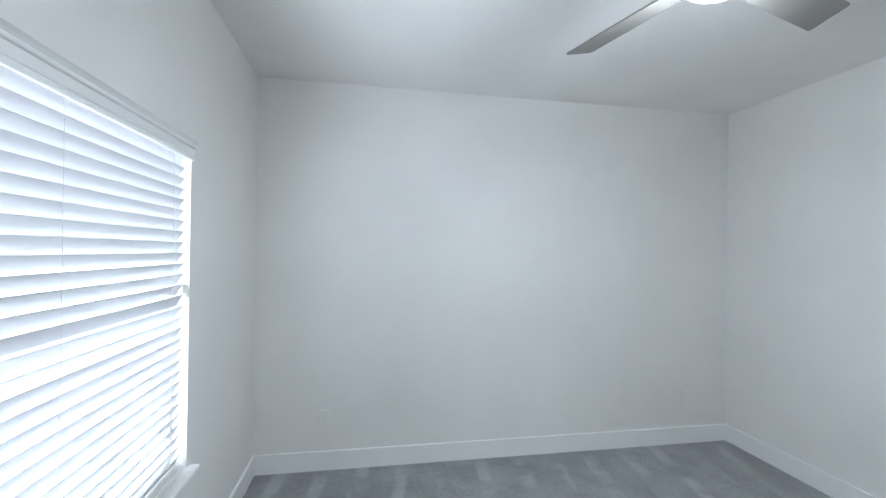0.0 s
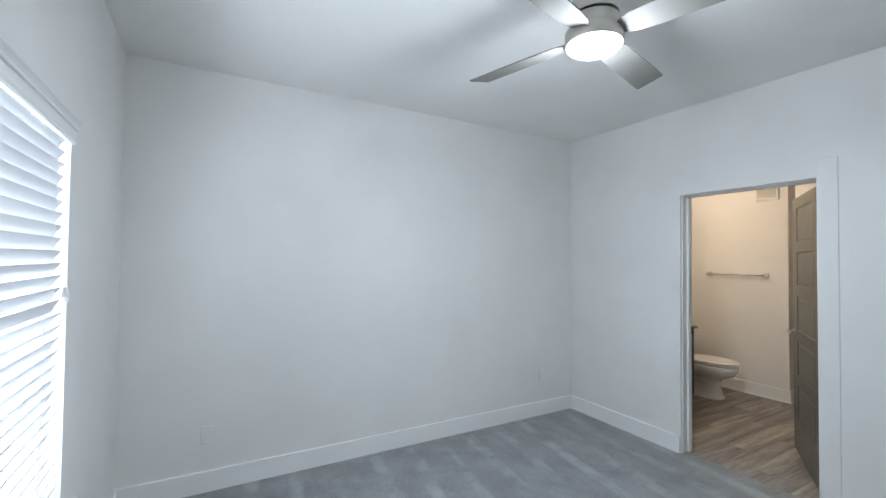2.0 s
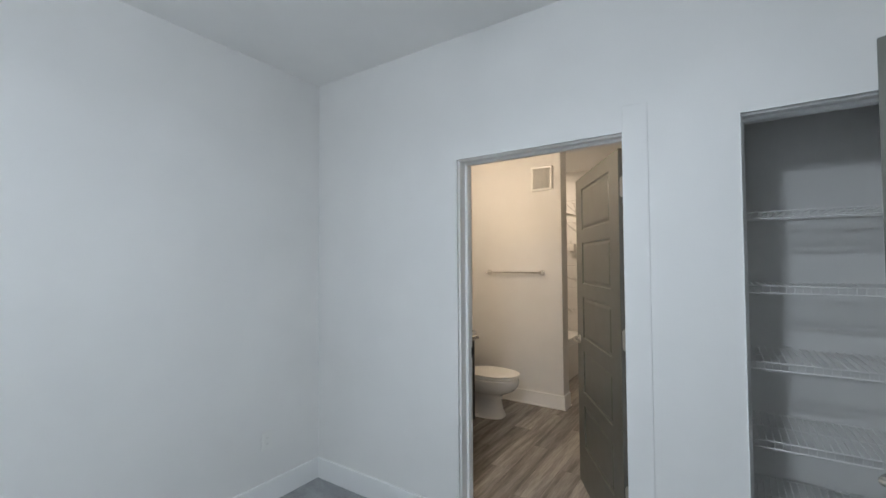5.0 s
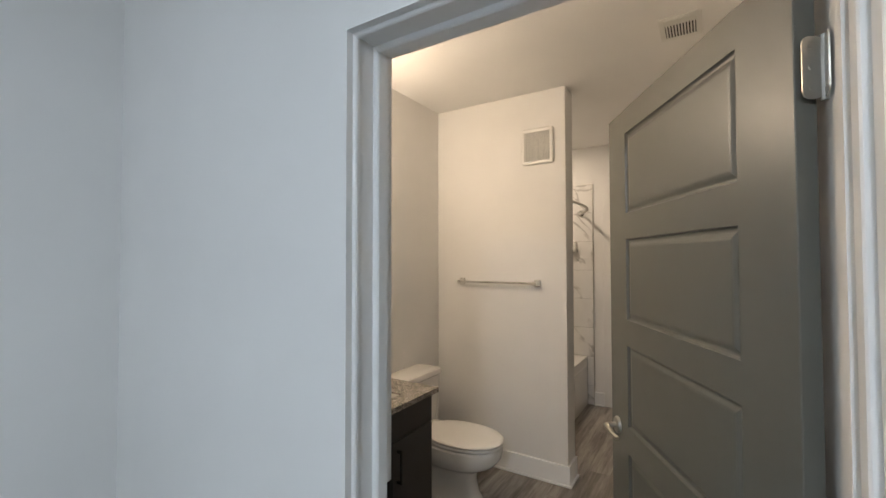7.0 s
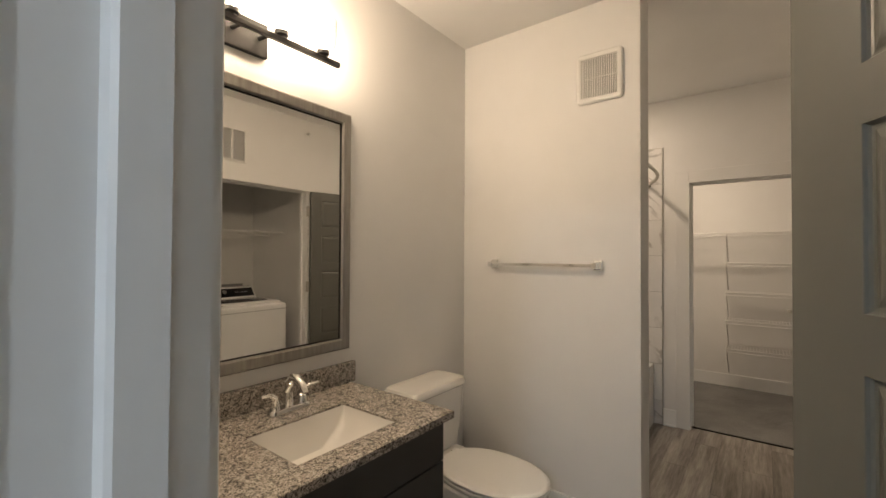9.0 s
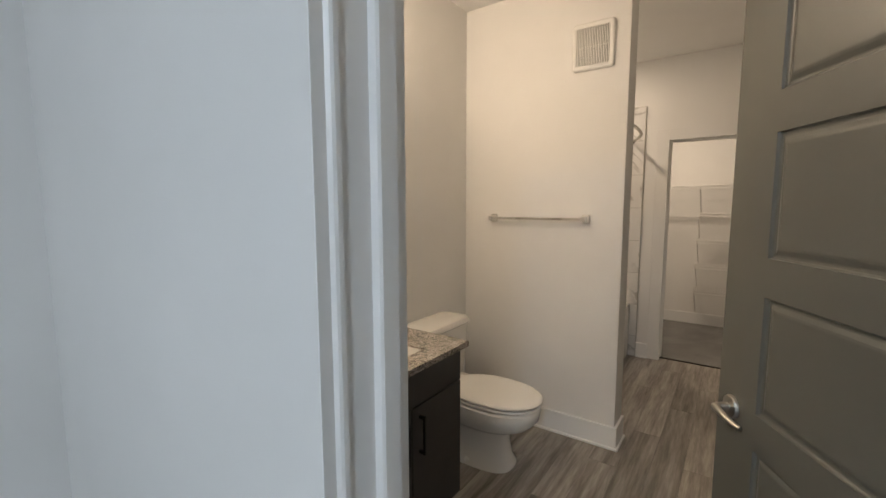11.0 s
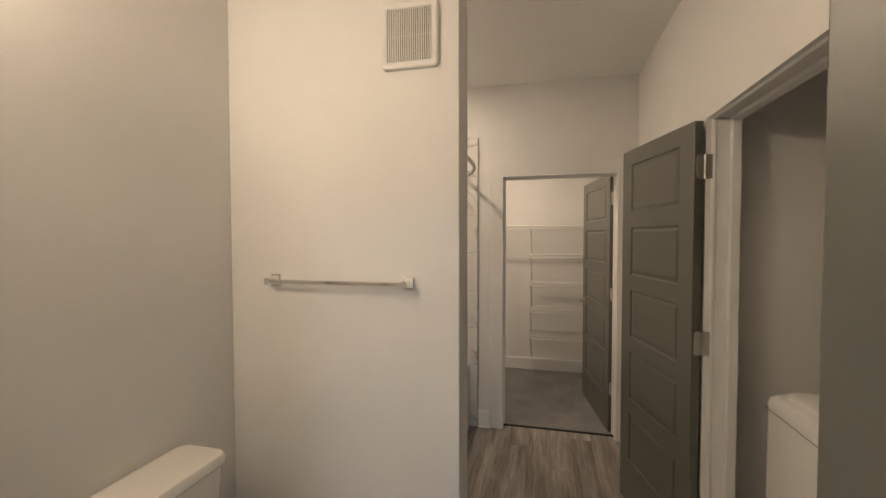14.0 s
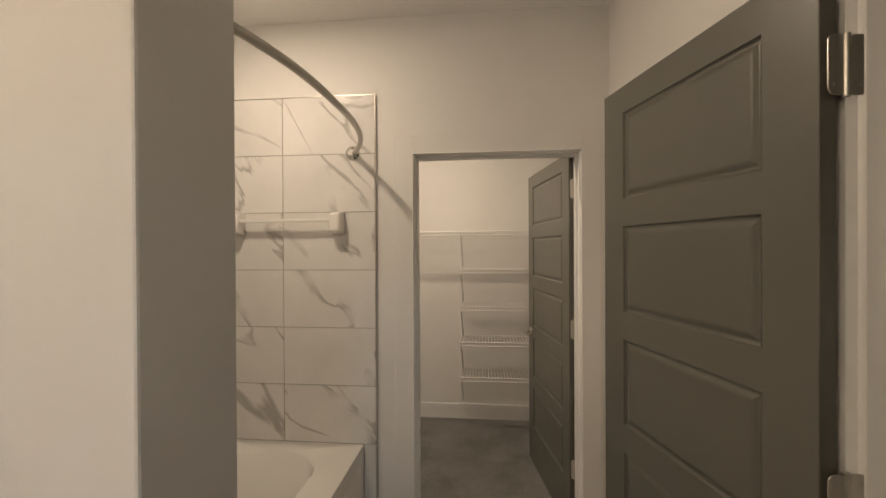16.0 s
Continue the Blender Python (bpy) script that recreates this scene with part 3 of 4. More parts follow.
# ---- blind ----
BX = WX - .022
blind = thing("window_blind", pose(BX, (W0 + W1) / 2, WB), "white two-inch horizontal slat blind, lowered and nearly closed", "blind")
hw = (W1 - W0) / 2 - .006
vb = bmesh.new()
VAL = [(0, 0), (0, .008), (.005, .013), (.010, .013), (.013, .008), (.018, .007), (.022, .010), (.040, .011), (.050, .012), (.053, .018), (.058, .020), (.061, .016), (.066, .016), (.073, .022), (.080, .030), (.082, .030), (.082, 0)]
loft(vb, [[Vector((.026 + w, e, WT - WB - .086 + u)) for u, w in VAL] for e in (-hw - .004, hw + .004)])
part("valance", vb, TRIM, blind, "moulded white valance")
part("head_rail", boxes((-.028, -hw + .003, WT - WB - .062, .026, hw - .003, WT - WB - .004)), PLASTIC, blind)
sl = bmesh.new()
sw, n = .0255, 6
rows = []
for e in (-hw + .004, hw - .03):
    rows.append([Vector((-sw + 2 * sw * k / n, e, .0028 * (1 - (2 * k / n - 1) ** 2) + .0014)) for k in range(n + 1)] + [Vector((sw - 2 * sw * k / n, e, .0028 * (1 - (2 * k / n - 1) ** 2) - .0014)) for k in range(n + 1)])
loft(sl, rows)
slat_me = mesh_of("slat", sl, SLAT, True)
count = 29
top, bottom = WT - WB - .10, .055
for i in range(count):
    z = bottom + (top - bottom) * i / (count - 1)
    ob = new("slat", slat_me)
    ob.parent = blind
    ob.matrix_basis = pose(0, 0, z, 0, -60 + random.uniform(-1.2, 1.2) + (9 if i in (14, 13) else 0), 0)
part("bottom_rail", boxes((-.026, -hw + .004, .012, .026, hw - .03, .03), bevel=.004), PLASTIC, blind)
for y in (-hw + .16, -.02, hw - .17, hw - .09):
    lb = bmesh.new()
    for sx in (-.029, .029):
        tube(lb, [(sx, y, .03), (sx, y, top + .03)], .0007, 5)
    part("ladder_cord", lb, PLASTIC, blind)
wd = bmesh.new()
tube(wd, [(.036, hw - .06, 1.30), (.036, hw - .06, .80)], .0009, 5)
tube(wd, [(.036, hw - .06, .80), (.037, hw - .06, .775), (.038, hw - .058, .745)], [.003, .009, .006], 10)
tube(wd, [(.036, hw - .085, .80), (.037, hw - .085, .765)], [.004, .008], 10)
part("pull_cord", wd, PLASTIC, blind, "white cord with small tassels", True)


# ---- outlets ----
def outlet(x, z):
    o = thing("wall_outlet", pose(x, -.0005, z), "white rectangular power outlet on the bedroom wall", "outlet", "bedroom outlets")
    bm = bmesh.new()
    r = rrect(-.035, -.057, .035, .057, 0, .005, 3)
    loft(bm, [[Vector((v.x, 0, v.y)) for v in r], [Vector((v.x, -.004, v.y)) for v in r], [Vector((v.x * .94, -.006, v.y * .96)) for v in r]])
    part("cover_plate", bm, PLASTIC, o)
    k = part("socket", boxes((-.0165, -.0078, -.0335, .0165, -.0055, .0335), bevel=.0015, segs=1), PLASTIC, o)
    for dz in (-.017, .017):
        for dx in (-.006, .006):
            part("slot", boxes((dx - .0010, -.0082, dz - .003, dx + .0010, -.0075, dz + .004)), GREY, k, "small contact slot")


outlet(-3.255, .365)
outlet(-.385, .385)

# ---- ceiling fan ----
FX, FY = -1.889, -1.931
fan = thing("ceiling_fan", pose(FX, FY, H), "brushed nickel four-blade ceiling fan with a lit round light", "ceiling fan")
cn = bmesh.new()
lathe(cn, [(.07, -.001), (.072, -.012), (.060, -.045), (.030, -.062), (.014, -.066)], (0, 0, 0), 'z', 32)
part("canopy", cn, NICKEL, fan, "", True)
dr = bmesh.new()
tube(dr, [(0, 0, -.05), (0, 0, -.13)], .0125, 16)
part("downrod", dr, NICKEL, fan, "", True)
FZ = -.268
mh = bmesh.new()
lathe(mh, [(.020, .150), (.045, .148), (.052, .128), (.078, .122), (.096, .116), (.098, .066)], (0, 0, FZ), 'z', 40)
part("motor_housing", mh, NICKEL, fan, "", True)
gp = bmesh.new()
lathe(gp, [(.091, .0665), (.091, .054)], (0, 0, FZ), 'z', 40)
part("shadow_gap", gp, DARK, fan, "dark gap in the housing", True)
mh = bmesh.new()
lathe(mh, [(.098, .0535), (.100, .030), (.100, .004)], (0, 0, FZ), 'z', 40)
part("lower_housing", mh, NICKEL, fan, "", True)
ring = bmesh.new()
lathe(ring, [(.1000, .0035), (.114, .001), (.117, -.004), (.117, -.050), (.113, -.056), (.100, -.056)], (0, 0, FZ), 'z', 48)
part("light_ring", ring, NICKEL, fan, "polished nickel light ring", True)
df = bmesh.new()
lathe(df, [(.1115, -.0555), (.110, -.062), (.100, -.071), (.075, -.080), (.04, -.085), (.004, -.086)], (0, 0, FZ), 'z', 48)
part("diffuser", df, DIFFUSER, fan, "glowing white round diffuser", True).visible_shadow = False


def blade_bm():
    bm = bmesh.new()
    outline = [(.1105, -.036), (.16, -.058), (.22, -.062), (.50, -.068), (.618, -.069), (.625, -.062), (.641, .060), (.635, .068), (.50, .066), (.22, .060), (.16, .054), (.1105, .032)]
    loft(bm, [[Vector((x, y, -.003)) for x, y in outline], [Vector((x, y, .003)) for x, y in outline]])
    bmesh.ops.rotate(bm, cent=(0, 0, 0), matrix=Matrix.Rotation(radians(-13), 3, 'X'), verts=bm.verts)
    return bm


BLADE_A = 15.0
bme = mesh_of("blade", blade_bm(), BLADE)
iron = boxes((.108, -.022, .004, .19, .022, .009), bevel=.002)
bmesh.ops.rotate(iron, cent=(0, 0, 0), matrix=Matrix.Rotation(radians(-13), 3, 'X'), verts=iron.verts)
ime = mesh_of("blade_iron", iron, NICKEL)
for k in range(4):
    b = new("blade", bme)
    b.parent = fan
    b.matrix_basis = pose(0, 0, FZ - .018, 0, 0, BLADE_A + 90 * k)
    i2 = new("blade_iron", ime)
    i2.parent = b

# ---- linen closet shelves ----


def wire_shelf(name, m, length, depth, label, category="wire shelf", gap=.026, group="", lip_r=.0060):
    """Ventilated shelf: local x along the front, y from the front (0) back to the wall (depth)."""
    s = thing(name, m, label, category, group)
    lip = bmesh.new()
    for z in (0, -.030):
        tube(lip, [(0, 0, z), (length, 0, z)], lip_r, 6)
    part("front_lip", lip, WIRE, s)
    rails = bmesh.new()
    for y in (depth * .5, depth - .01):
        tube(rails, [(0, y, -.005), (length, y, -.005)], .0032, 6)
    part("rail", rails, WIRE, s)
    n = int(length / gap)
    for k in range(n + 1):
        x = length * k / n
        w = bmesh.new()
        if k == 0:
            tube(w, [(0, depth - .005, 0), (0, .002, 0), (0, 0, -.004), (0, 0, -.030)], .0019, 5)
            wme = mesh_of("wire", w, WIRE)
        else:
            w.free()
        ob = new("wire", wme)
        ob.parent = s
        ob.location = (x, 0, 0)
    return s


for z in (1.688, 1.372, 1.050, .722, .410):
    wire_shelf("wire_shelf", pose(.29, -2.40, z, 0, 0, -90), .69, .42, "white ventilated wire shelf in the linen closet", group="linen shelves", lip_r=.0040)

# ---- bathroom: vanity ----
VX0, VX1, VF, VT = EI + .004, 1.262, -.545, .808
van = thing("vanity_cabinet", pose(0, 0, 0), "black-brown painted bathroom vanity cabinet with slab doors", "cabinet")
bb = bmesh.new()
for d in ((VX0, VF + .02, .10, VX0 + .018, NY - .002, VT), (VX1 - .018, VF + .02, .10, VX1, NY - .002, VT), (VX0 + .018, VF + .02, .10, VX1 - .018, NY - .002, .118), (VX0 + .018, NY - .012, .118, VX1 - .018, NY - .002, VT), (VX0 + .018, VF + .02, .118, VX1 - .018, VF + .036, VT)):
    box(bb, *d)
box(bb, VX0, VF + .08, 0, VX1 - .004, NY - .002, .10)
part("body", bb, CABINET, van)
FACES = [(VX0 + .006, .552, .661, VT - .012, "drawer_front"), (.558, VX1 - .003, .661, VT - .012, "drawer_front"), (VX0 + .006, .552, .115, .655, "door"), (.558, .906, .115, .655, "door"), (.912, VX1 - .003, .115, .655, "door")]
for x0, x1, z0, z1, nm in FACES:
    f = part(nm, boxes((x0, VF, z0, x1, VF + .019, z1), bevel=.0015, segs=1), CABINET, van)
    if nm == "door":
        hx = x1 - .045 if x1 < .95 else x0 + .045
        hb = bmesh.new()
        box(hb, hx - .005, VF - .030, .455, hx + .005, VF - .020, .617, bevel=.0015, segs=1)
        for z in (.463, .609):
            box(hb, hx - .004, VF - .022, z - .006, hx + .004, VF, z + .006)
        part("handle", hb, BLACK, f, "black bar handle")

TOP = .835
SX0, SX1, SY0, SY1 = .698, 1.092, -.468, -.180
ct = thing("granite_countertop", pose(0, 0, TOP), "speckled grey and brown granite vanity countertop", "countertop")
cb = bmesh.new()
TX0, TX1, TF = EI + .002, 1.295, -.567
z0, z1 = -.0265, 0
outer = ((TX0, TF), (TX1, TF), (TX1, NY - .001), (TX0, NY - .001))
inner = ((SX0, SY0), (SX1, SY0), (SX1, SY1), (SX0, SY1))
loft(cb, [[Vector((x, y, z)) for x, y in ring] for ring, z in ((inner, z0), (outer, z0), (outer, z1 - .002), ([(x + (.002 if x < .7 else -.002), y + (.002 if y < -.3 else -.002)) for x, y in outer], z1), (inner, z1), (inner, z0))], False, False)
bmesh.ops.remove_doubles(cb, verts=cb.verts, dist=.0001)
part("slab", cb, GRANITE, ct)
part("backsplash", boxes((TX0, NY - .022, .0005, 1.315, NY - .001, .092), bevel=.0015, segs=1), GRANITE, ct, "granite backsplash strip")

sink = thing("sink", pose(0, 0, TOP), "white rectangular undermount sink basin", "sink")
sb = bmesh.new()
rings = [rrect(SX0 + .0008, SY0 + .0008, SX1 - .0008, SY1 - .0008, -.007, .004, 6),
         rrect(SX0 + .003, SY0 + .003, SX1 - .003, SY1 - .003, -.034, .010, 6),
         rrect(SX0 + .012, SY0 + .010, SX1 - .020, SY1 - .010, -.075, .028, 6),
         rrect(SX0 + .05, SY0 + .03, SX1 - .085, SY1 - .03, -.125, .045, 6),
         rrect(SX0 + .10, SY0 + .07, SX1 - .15, SY1 - .07, -.140, .05, 6)]
loft(sb, rings, cap0=False, cap1=True)
part("basin", sb, PORCELAIN, sink, "", True)
dn = bmesh.new()
lathe(dn, [(.022, -.139), (.022, -.136), (.016, -.135), (.004, -.137)], ((SX0 + SX1) / 2 - .02, (SY0 + SY1) / 2, 0), 'z', 20)
part("drain", dn, CHROME, sink, "chrome drain ring", True)

fc = thing("faucet", pose(.915, -.085, TOP), "chrome two-handle centerset bathroom faucet", "faucet")
fb = bmesh.new()
r = rrect(-.085, -.026, .085, .026, 0, .025, 6)
loft(fb, [r, [Vector((v.x, v.y, .012)) for v in r], [Vector((v.x * .94, v.y * .8, .020)) for v in r]])
part("base", fb, CHROME, fc, "", True)
sp = bmesh.new()
tube(sp, [(0, .004, .015), (0, .006, .07), (0, .000, .105), (0, -.022, .128), (0, -.055, .128), (0, -.085, .108), (0, -.100, .085)], [.019, .016, .0155, .015, .0145, .0135, .012], 14)
part("spout", sp, CHROME, fc, "", True)
for s in (-1, 1):
    hb = bmesh.new()
    tube(hb, [(s * .055, 0, .016), (s * .056, 0, .045), (s * .062, -.003, .064), (s * .082, -.008, .078), (s * .118, -.012, .080)], [.020, .014, .0115, .0085, .0065], 12)
    part("handle", hb, CHROME, fc, "", True)

# ---- mirror ----
MX0, MX1, MZ0, MZ1 = .315, 1.277, .992, 2.052
mir = thing("wall_mirror", pose(0, -.0032, 0, 0, 0, 1.4), "large framed wall mirror above the vanity", "mirror")
mf = bmesh.new()
MPROF = [(0, 0), (0, .018), (.006, .023), (.042, .023), (.047, .019), (.049, .011), (.049, 0)]
corners = [(MX0, MZ0, 1, 1), (MX1, MZ0, -1, 1), (MX1, MZ1, -1, -1), (MX0, MZ1, 1, -1)]
rg = [[Vector((x + sx * u, -w - .001, z + sz * u)) for u, w in MPROF] for x, z, sx, sz in corners]
for a in range(4):
    loft(mf, [rg[a], rg[(a + 1) % 4]], False, False)
part("frame", mf, FRAME, mir, "brushed silver frame")
part("dark_liner", boxes((MX0 + .045, -.0125, MZ0 + .045, MX0 + .053, -.009, MZ1 - .045), (MX1 - .053, -.0125, MZ0 + .045, MX1 - .045, -.009, MZ1 - .045), (MX0 + .053, -.0125, MZ1 - .053, MX1 - .053, -.009, MZ1 - .045), (MX0 + .053, -.0125, MZ0 + .045, MX1 - .053, -.009, MZ0 + .053)), DARK, mir, "dark inner edge")
part("glass", boxes((MX0 + .04, -.008, MZ0 + .04, MX1 - .04, -.002, MZ1 - .04)), MIRROR, mir, "clear mirror glass")

# ---- vanity light ----
vl = thing("vanity_light", pose(.7825, NY, 2.21), "black four-light vanity bar with clear glass shades", "wall lamp")
part("back_plate", boxes((-.09, -.022, -.052, .085, -.001, .075), bevel=.003), BLACK, vl)
part("bar", boxes((-.355, -.112, -.010, .358, -.092, .010), bevel=.0015, segs=1), BLACK, vl)
for x in (-.05, .05):
    ab = bmesh.new()
    tube(ab, [(x, -.02, .012), (x, -.102, .002)], .008, 12)
    part("arm", ab, BLACK, vl, "", True)
for x in (-.2775, -.0925, .0925, .2775):
    sb = bmesh.new()
    lathe(sb, [(.012, .009), (.013, .014), (.024, .017), (.024, .032), (.016, .036)], (x, -.102, 0), 'z', 20)
    cup = part("socket", sb, BLACK, vl, "", True)
    gb = bmesh.new()
    lathe(gb, [(.030, .030), (.046, .040), (.052, .075), (.054, .155), (.0515, .155), (.0495, .076), (.044, .043), (.030, .034)], (x, -.102, 0), 'z', 28)
    gs = part("shade", gb, GLASS, vl, "clear glass shade", True)
    gs.visible_shadow = False
    ub = bmesh.new()
    lathe(ub, [(.012, .034), (.013, .05), (.024, .075), (.030, .098), (.026, .120), (.012, .133), (.002, .135)], (x, -.102, 0), 'z', 20)
    part("bulb", ub, BULB, vl, "glowing warm bulb", True).visible_shadow = False

# ---- toilet ----
TCX = 1.72
to = thing("toilet", pose(TCX, NY, 0), "white two-piece toilet with closed lid", "toilet")


def oval(cy, ry_front, ry_back, rx, z, n=40, power=2.2):
    pts = []
    for k in range(n):
        a = k * math.tau / n
        c, s = math.cos(a), math.sin(a)
        px = rx * math.copysign(abs(c) ** (2 / power), c)
        r = ry_back if s > 0 else ry_front
        pts.append(Vector((px, cy + r * math.copysign(abs(s) ** (2 / power), s), z)))
    return pts


tk = bmesh.new()
loft(tk, [rrect(-.185, -.195, .185, -.012, .40, .035), rrect(-.200, -.205, .200, -.010, .52, .035), rrect(-.213, -.212, .213, -.008, .713, .035)])
part("tank", tk, PORCELAIN, to, "", True)
tl = bmesh.new()
loft(tl, [rrect(-.218, -.218, .218, -.004, .713, .038), rrect(-.224, -.224, .224, -.002, .720, .042), rrect(-.224, -.224, .224, -.002, .740, .042), rrect(-.215, -.215, .215, -.010, .753, .04), rrect(-.17, -.17, .17, -.05, .757, .03)])
part("tank_lid", tl, PORCELAIN, to, "", True)
fl = bmesh.new()
tube(fl, [(-.15, -.208, .66), (-.15, -.232, .66), (-.10, -.238, .652)], [.010, .009, .006], 10)
part("flush_lever", fl, CHROME, to, "chrome flush lever", True)
bw = bmesh.new()
LOW = Matrix.Diagonal((1, 1, .945, 1))
CY = -.50
loft(bw, [oval(-.37, .262, .25, .128, .0, power=3), oval(-.37, .262, .25, .126, .02, power=3), oval(-.37, .240, .245, .110, .06, power=2.8), oval(-.37, .225, .24, .106, .15, power=2.6), oval(-.38, .222, .24, .109, .205, power=2.5), oval(-.41, .222, .245, .122, .232, power=2.4),
          oval(-.45, .228, .255, .146, .250), oval(-.48, .250, .265, .170, .278), oval(CY, .263, .285, .185, .320), oval(CY, .270, .29, .190, .358), oval(CY, .270, .29, .190, .385), oval(CY, .262, .284, .181, .396)])
part("bowl", bw, PORCELAIN, to, "", True, LOW)
nk = bmesh.new()
loft(nk, [rrect(-.13, -.30, .13, -.03, .30, .04), rrect(-.15, -.28, .15, -.02, .398, .04)])
part("deck", nk, PORCELAIN, to, "", True)
se = bmesh.new()
loft(se, [oval(CY, .258, .244, .172, .397), oval(CY, .262, .248, .176, .403), oval(CY, .277, .257, .189, .405), oval(CY, .279, .259, .191, .413), oval(CY, .276, .256, .188, .419), oval(CY, .262, .248, .176, .421)])
part("seat", se, PLASTIC, to, "", True, LOW)
ld = bmesh.new()
loft(ld, [oval(CY, .258, .246, .172, .421), oval(CY, .262, .248, .176, .4265), oval(CY, .278, .258, .190, .4285), oval(CY, .280, .259, .192, .434), oval(CY, .274, .254, .186, .441), oval(CY, .262, .245, .175, .4445), oval(CY, .20, .18, .12, .446)])
part("lid", ld, PLASTIC, to, "", True, LOW)
for s in (-1, 1):
    part("hinge_cap", boxes((s * .075 - .02, -.262, .380, s * .075 + .02, -.228, .412), bevel=.006), PLASTIC, to)
    bc = bmesh.new()
    lathe(bc, [(.014, .018), (.014, .034), (.009, .040), (.002, .041)], (s * .118, -.40, 0), 'z', 14)
    part("bolt_cap", bc, PLASTIC, to, "", True)

sd = thing("smoke_detector", pose(-.64, -2.52, H), "round white smoke detector on the bedroom ceiling", "smoke detector")
sdb = bmesh.new()
lathe(sdb, [(.068, -.0005), (.070, -.008), (.070, -.014), (.064, -.018), (.062, -.032), (.050, -.040), (.004, -.042)], (0, 0, 0), 'z', 32)
part("housing", sdb, PLASTIC, sd, "", True)

# ---- towel bar ----
tb = thing("towel_bar", pose(PX0, -.5045, 1.366), "chrome square-post towel bar on the white wall", "towel bar")
for y in (.3045, -.3045):
    pb = bmesh.new()
    box(pb, -.008, y - .024, -.027, -.0005, y + .024, .027, bevel=.002, segs=1)
    r0 = [Vector((-.008, y + a, b)) for a, b in ((-.019, -.022), (.019, -.022), (.019, .022), (-.019, .022))]
    r1 = [Vector((-.030, y + a * .6, b * .62)) for a, b in ((-.019, -.022), (.019, -.022), (.019, .022), (-.019, .022))]
    r2 = [Vector((-.068, y + a * .55, b * .6)) for a, b in ((-.019, -.022), (.019, -.022), (.019, .022), (-.019, .022))]
    loft(pb, [r0, r1, r2])
    part("post", pb, CHROME, tb)
part("bar", boxes((-.062, -.3045, -.008, -.046, .3045, .008), bevel=.0015, segs=1), CHROME, tb)

# ---- exhaust grille on the partition ----
ev = thing("exhaust_fan_grille", pose(PX0, -.818, 2.343), "white plastic bathroom exhaust grille with fine slots", "vent")
eg = bmesh.new()
EW, EH, IN = .117, .130, .026


def upright(x, w, h, r):
    return [Vector((x, v.x, v.y)) for v in rrect(-w, -h, w, h, 0, r, 5)]


loft(eg, [upright(-.0005, EW, EH, .020), upright(-.015, EW, EH, .020), upright(-.021, EW - .006, EH - .006, .016), upright(-.022, EW - .012, EH - .012, .012), upright(-.020, EW - IN, EH - IN, .004), upright(-.004, EW - IN, EH - IN, .004)], False, False)
part("frame", eg, PLASTIC, ev)
part("backing", boxes((-.004, -EW + IN, -EH + IN, -.001, EW - IN, EH - IN)), DARK, ev, "dark fan opening")
smesh = mesh_of("slat", boxes((-.018, -.0022, -EH + IN, -.008, .0022, EH - IN)), PLASTIC)
for k in range(20):
    o = new("slat", smesh)
    o.parent = ev
    o.location = (0, -EW + IN + .006 + k * (2 * (EW - IN) - .012) / 19, 0)
part("cross_bar", boxes((-.0085, -EW + IN, -.003, -.006, EW - IN, .003)), PLASTIC, ev)

# ---- ceiling register, return grille, sprinkler ----
cr = thing("ceiling_register", pose(1.80, -1.73, H), "white metal supply air register in the bathroom ceiling", "vent")
rb = bmesh.new()
RW, RL = .095, .125
for d in ((-RL, -RW, -.006, -RL + .025, RW, -.0005), (RL - .025, -RW, -.006, RL, RW, -.0005), (-RL + .025, -RW, -.006, RL - .025, -RW + .025, -.0005), (-RL + .025, RW - .025, -.006, RL - .025, RW, -.0005)):
    box(rb, *d, bevel=.001, segs=1)
part("frame", rb, PLASTIC, cr)
part("backing", boxes((-RL + .02, -RW + .02, -.002, RL - .02, RW - .02, -.0005)), DARK, cr, "dark duct opening")
lme = mesh_of("louvre", boxes((-RL + .025, -.0038, -.008, RL - .025, .0038, -.0045)), PLASTIC)
for k in range(10):
    o = new("louvre", lme)
    o.parent = cr
    o.location = (0, -RW + .033 + k * (2 * RW - .066) / 9, 0)
part("damper", boxes((-RL + .022, -RW + .022, -.0044, -.035, RW - .022, -.0022)), PLASTIC, cr, "white damper plate behind the slots")

rg2 = thing("return_grille", pose(1.822, SY, 2.345), "white louvred return air grille above the laundry doorway", "vent")
gb2 = bmesh.new()
GW, GH = .132, .148
for d in ((-GW, .0005, -GH, -GW + .022, .009, GH), (GW - .022, .0005, -GH, GW, .009, GH), (-GW + .022, .0005, -GH, GW - .022, .009, -GH + .022), (-GW + .022, .0005, GH - .022, GW - .022, .009, GH), (-.008, .0005, -GH + .022, .008, .009, GH - .022)):
    box(gb2, *d, bevel=.001, segs=1)
part("frame", gb2, PLASTIC, rg2)
part("backing", boxes((-GW + .02, .0003, -GH + .02, GW - .02, .002, GH - .02)), GREY, rg2, "grey duct opening")
gl = boxes((-GW + .022, .001, -.0008, GW - .022, .0085, .0008))
bmesh.ops.rotate(gl, cent=(0, .005, 0), matrix=Matrix.Rotation(radians(-38), 3, 'X'), verts=gl.verts)
gle = mesh_of("louvre", gl, PLASTIC)
for k in range(22):
    o = new("louvre", gle)
    o.parent = rg2
    o.location = (0, 0, -GH + .028 + k * (2 * GH - .056) / 21)

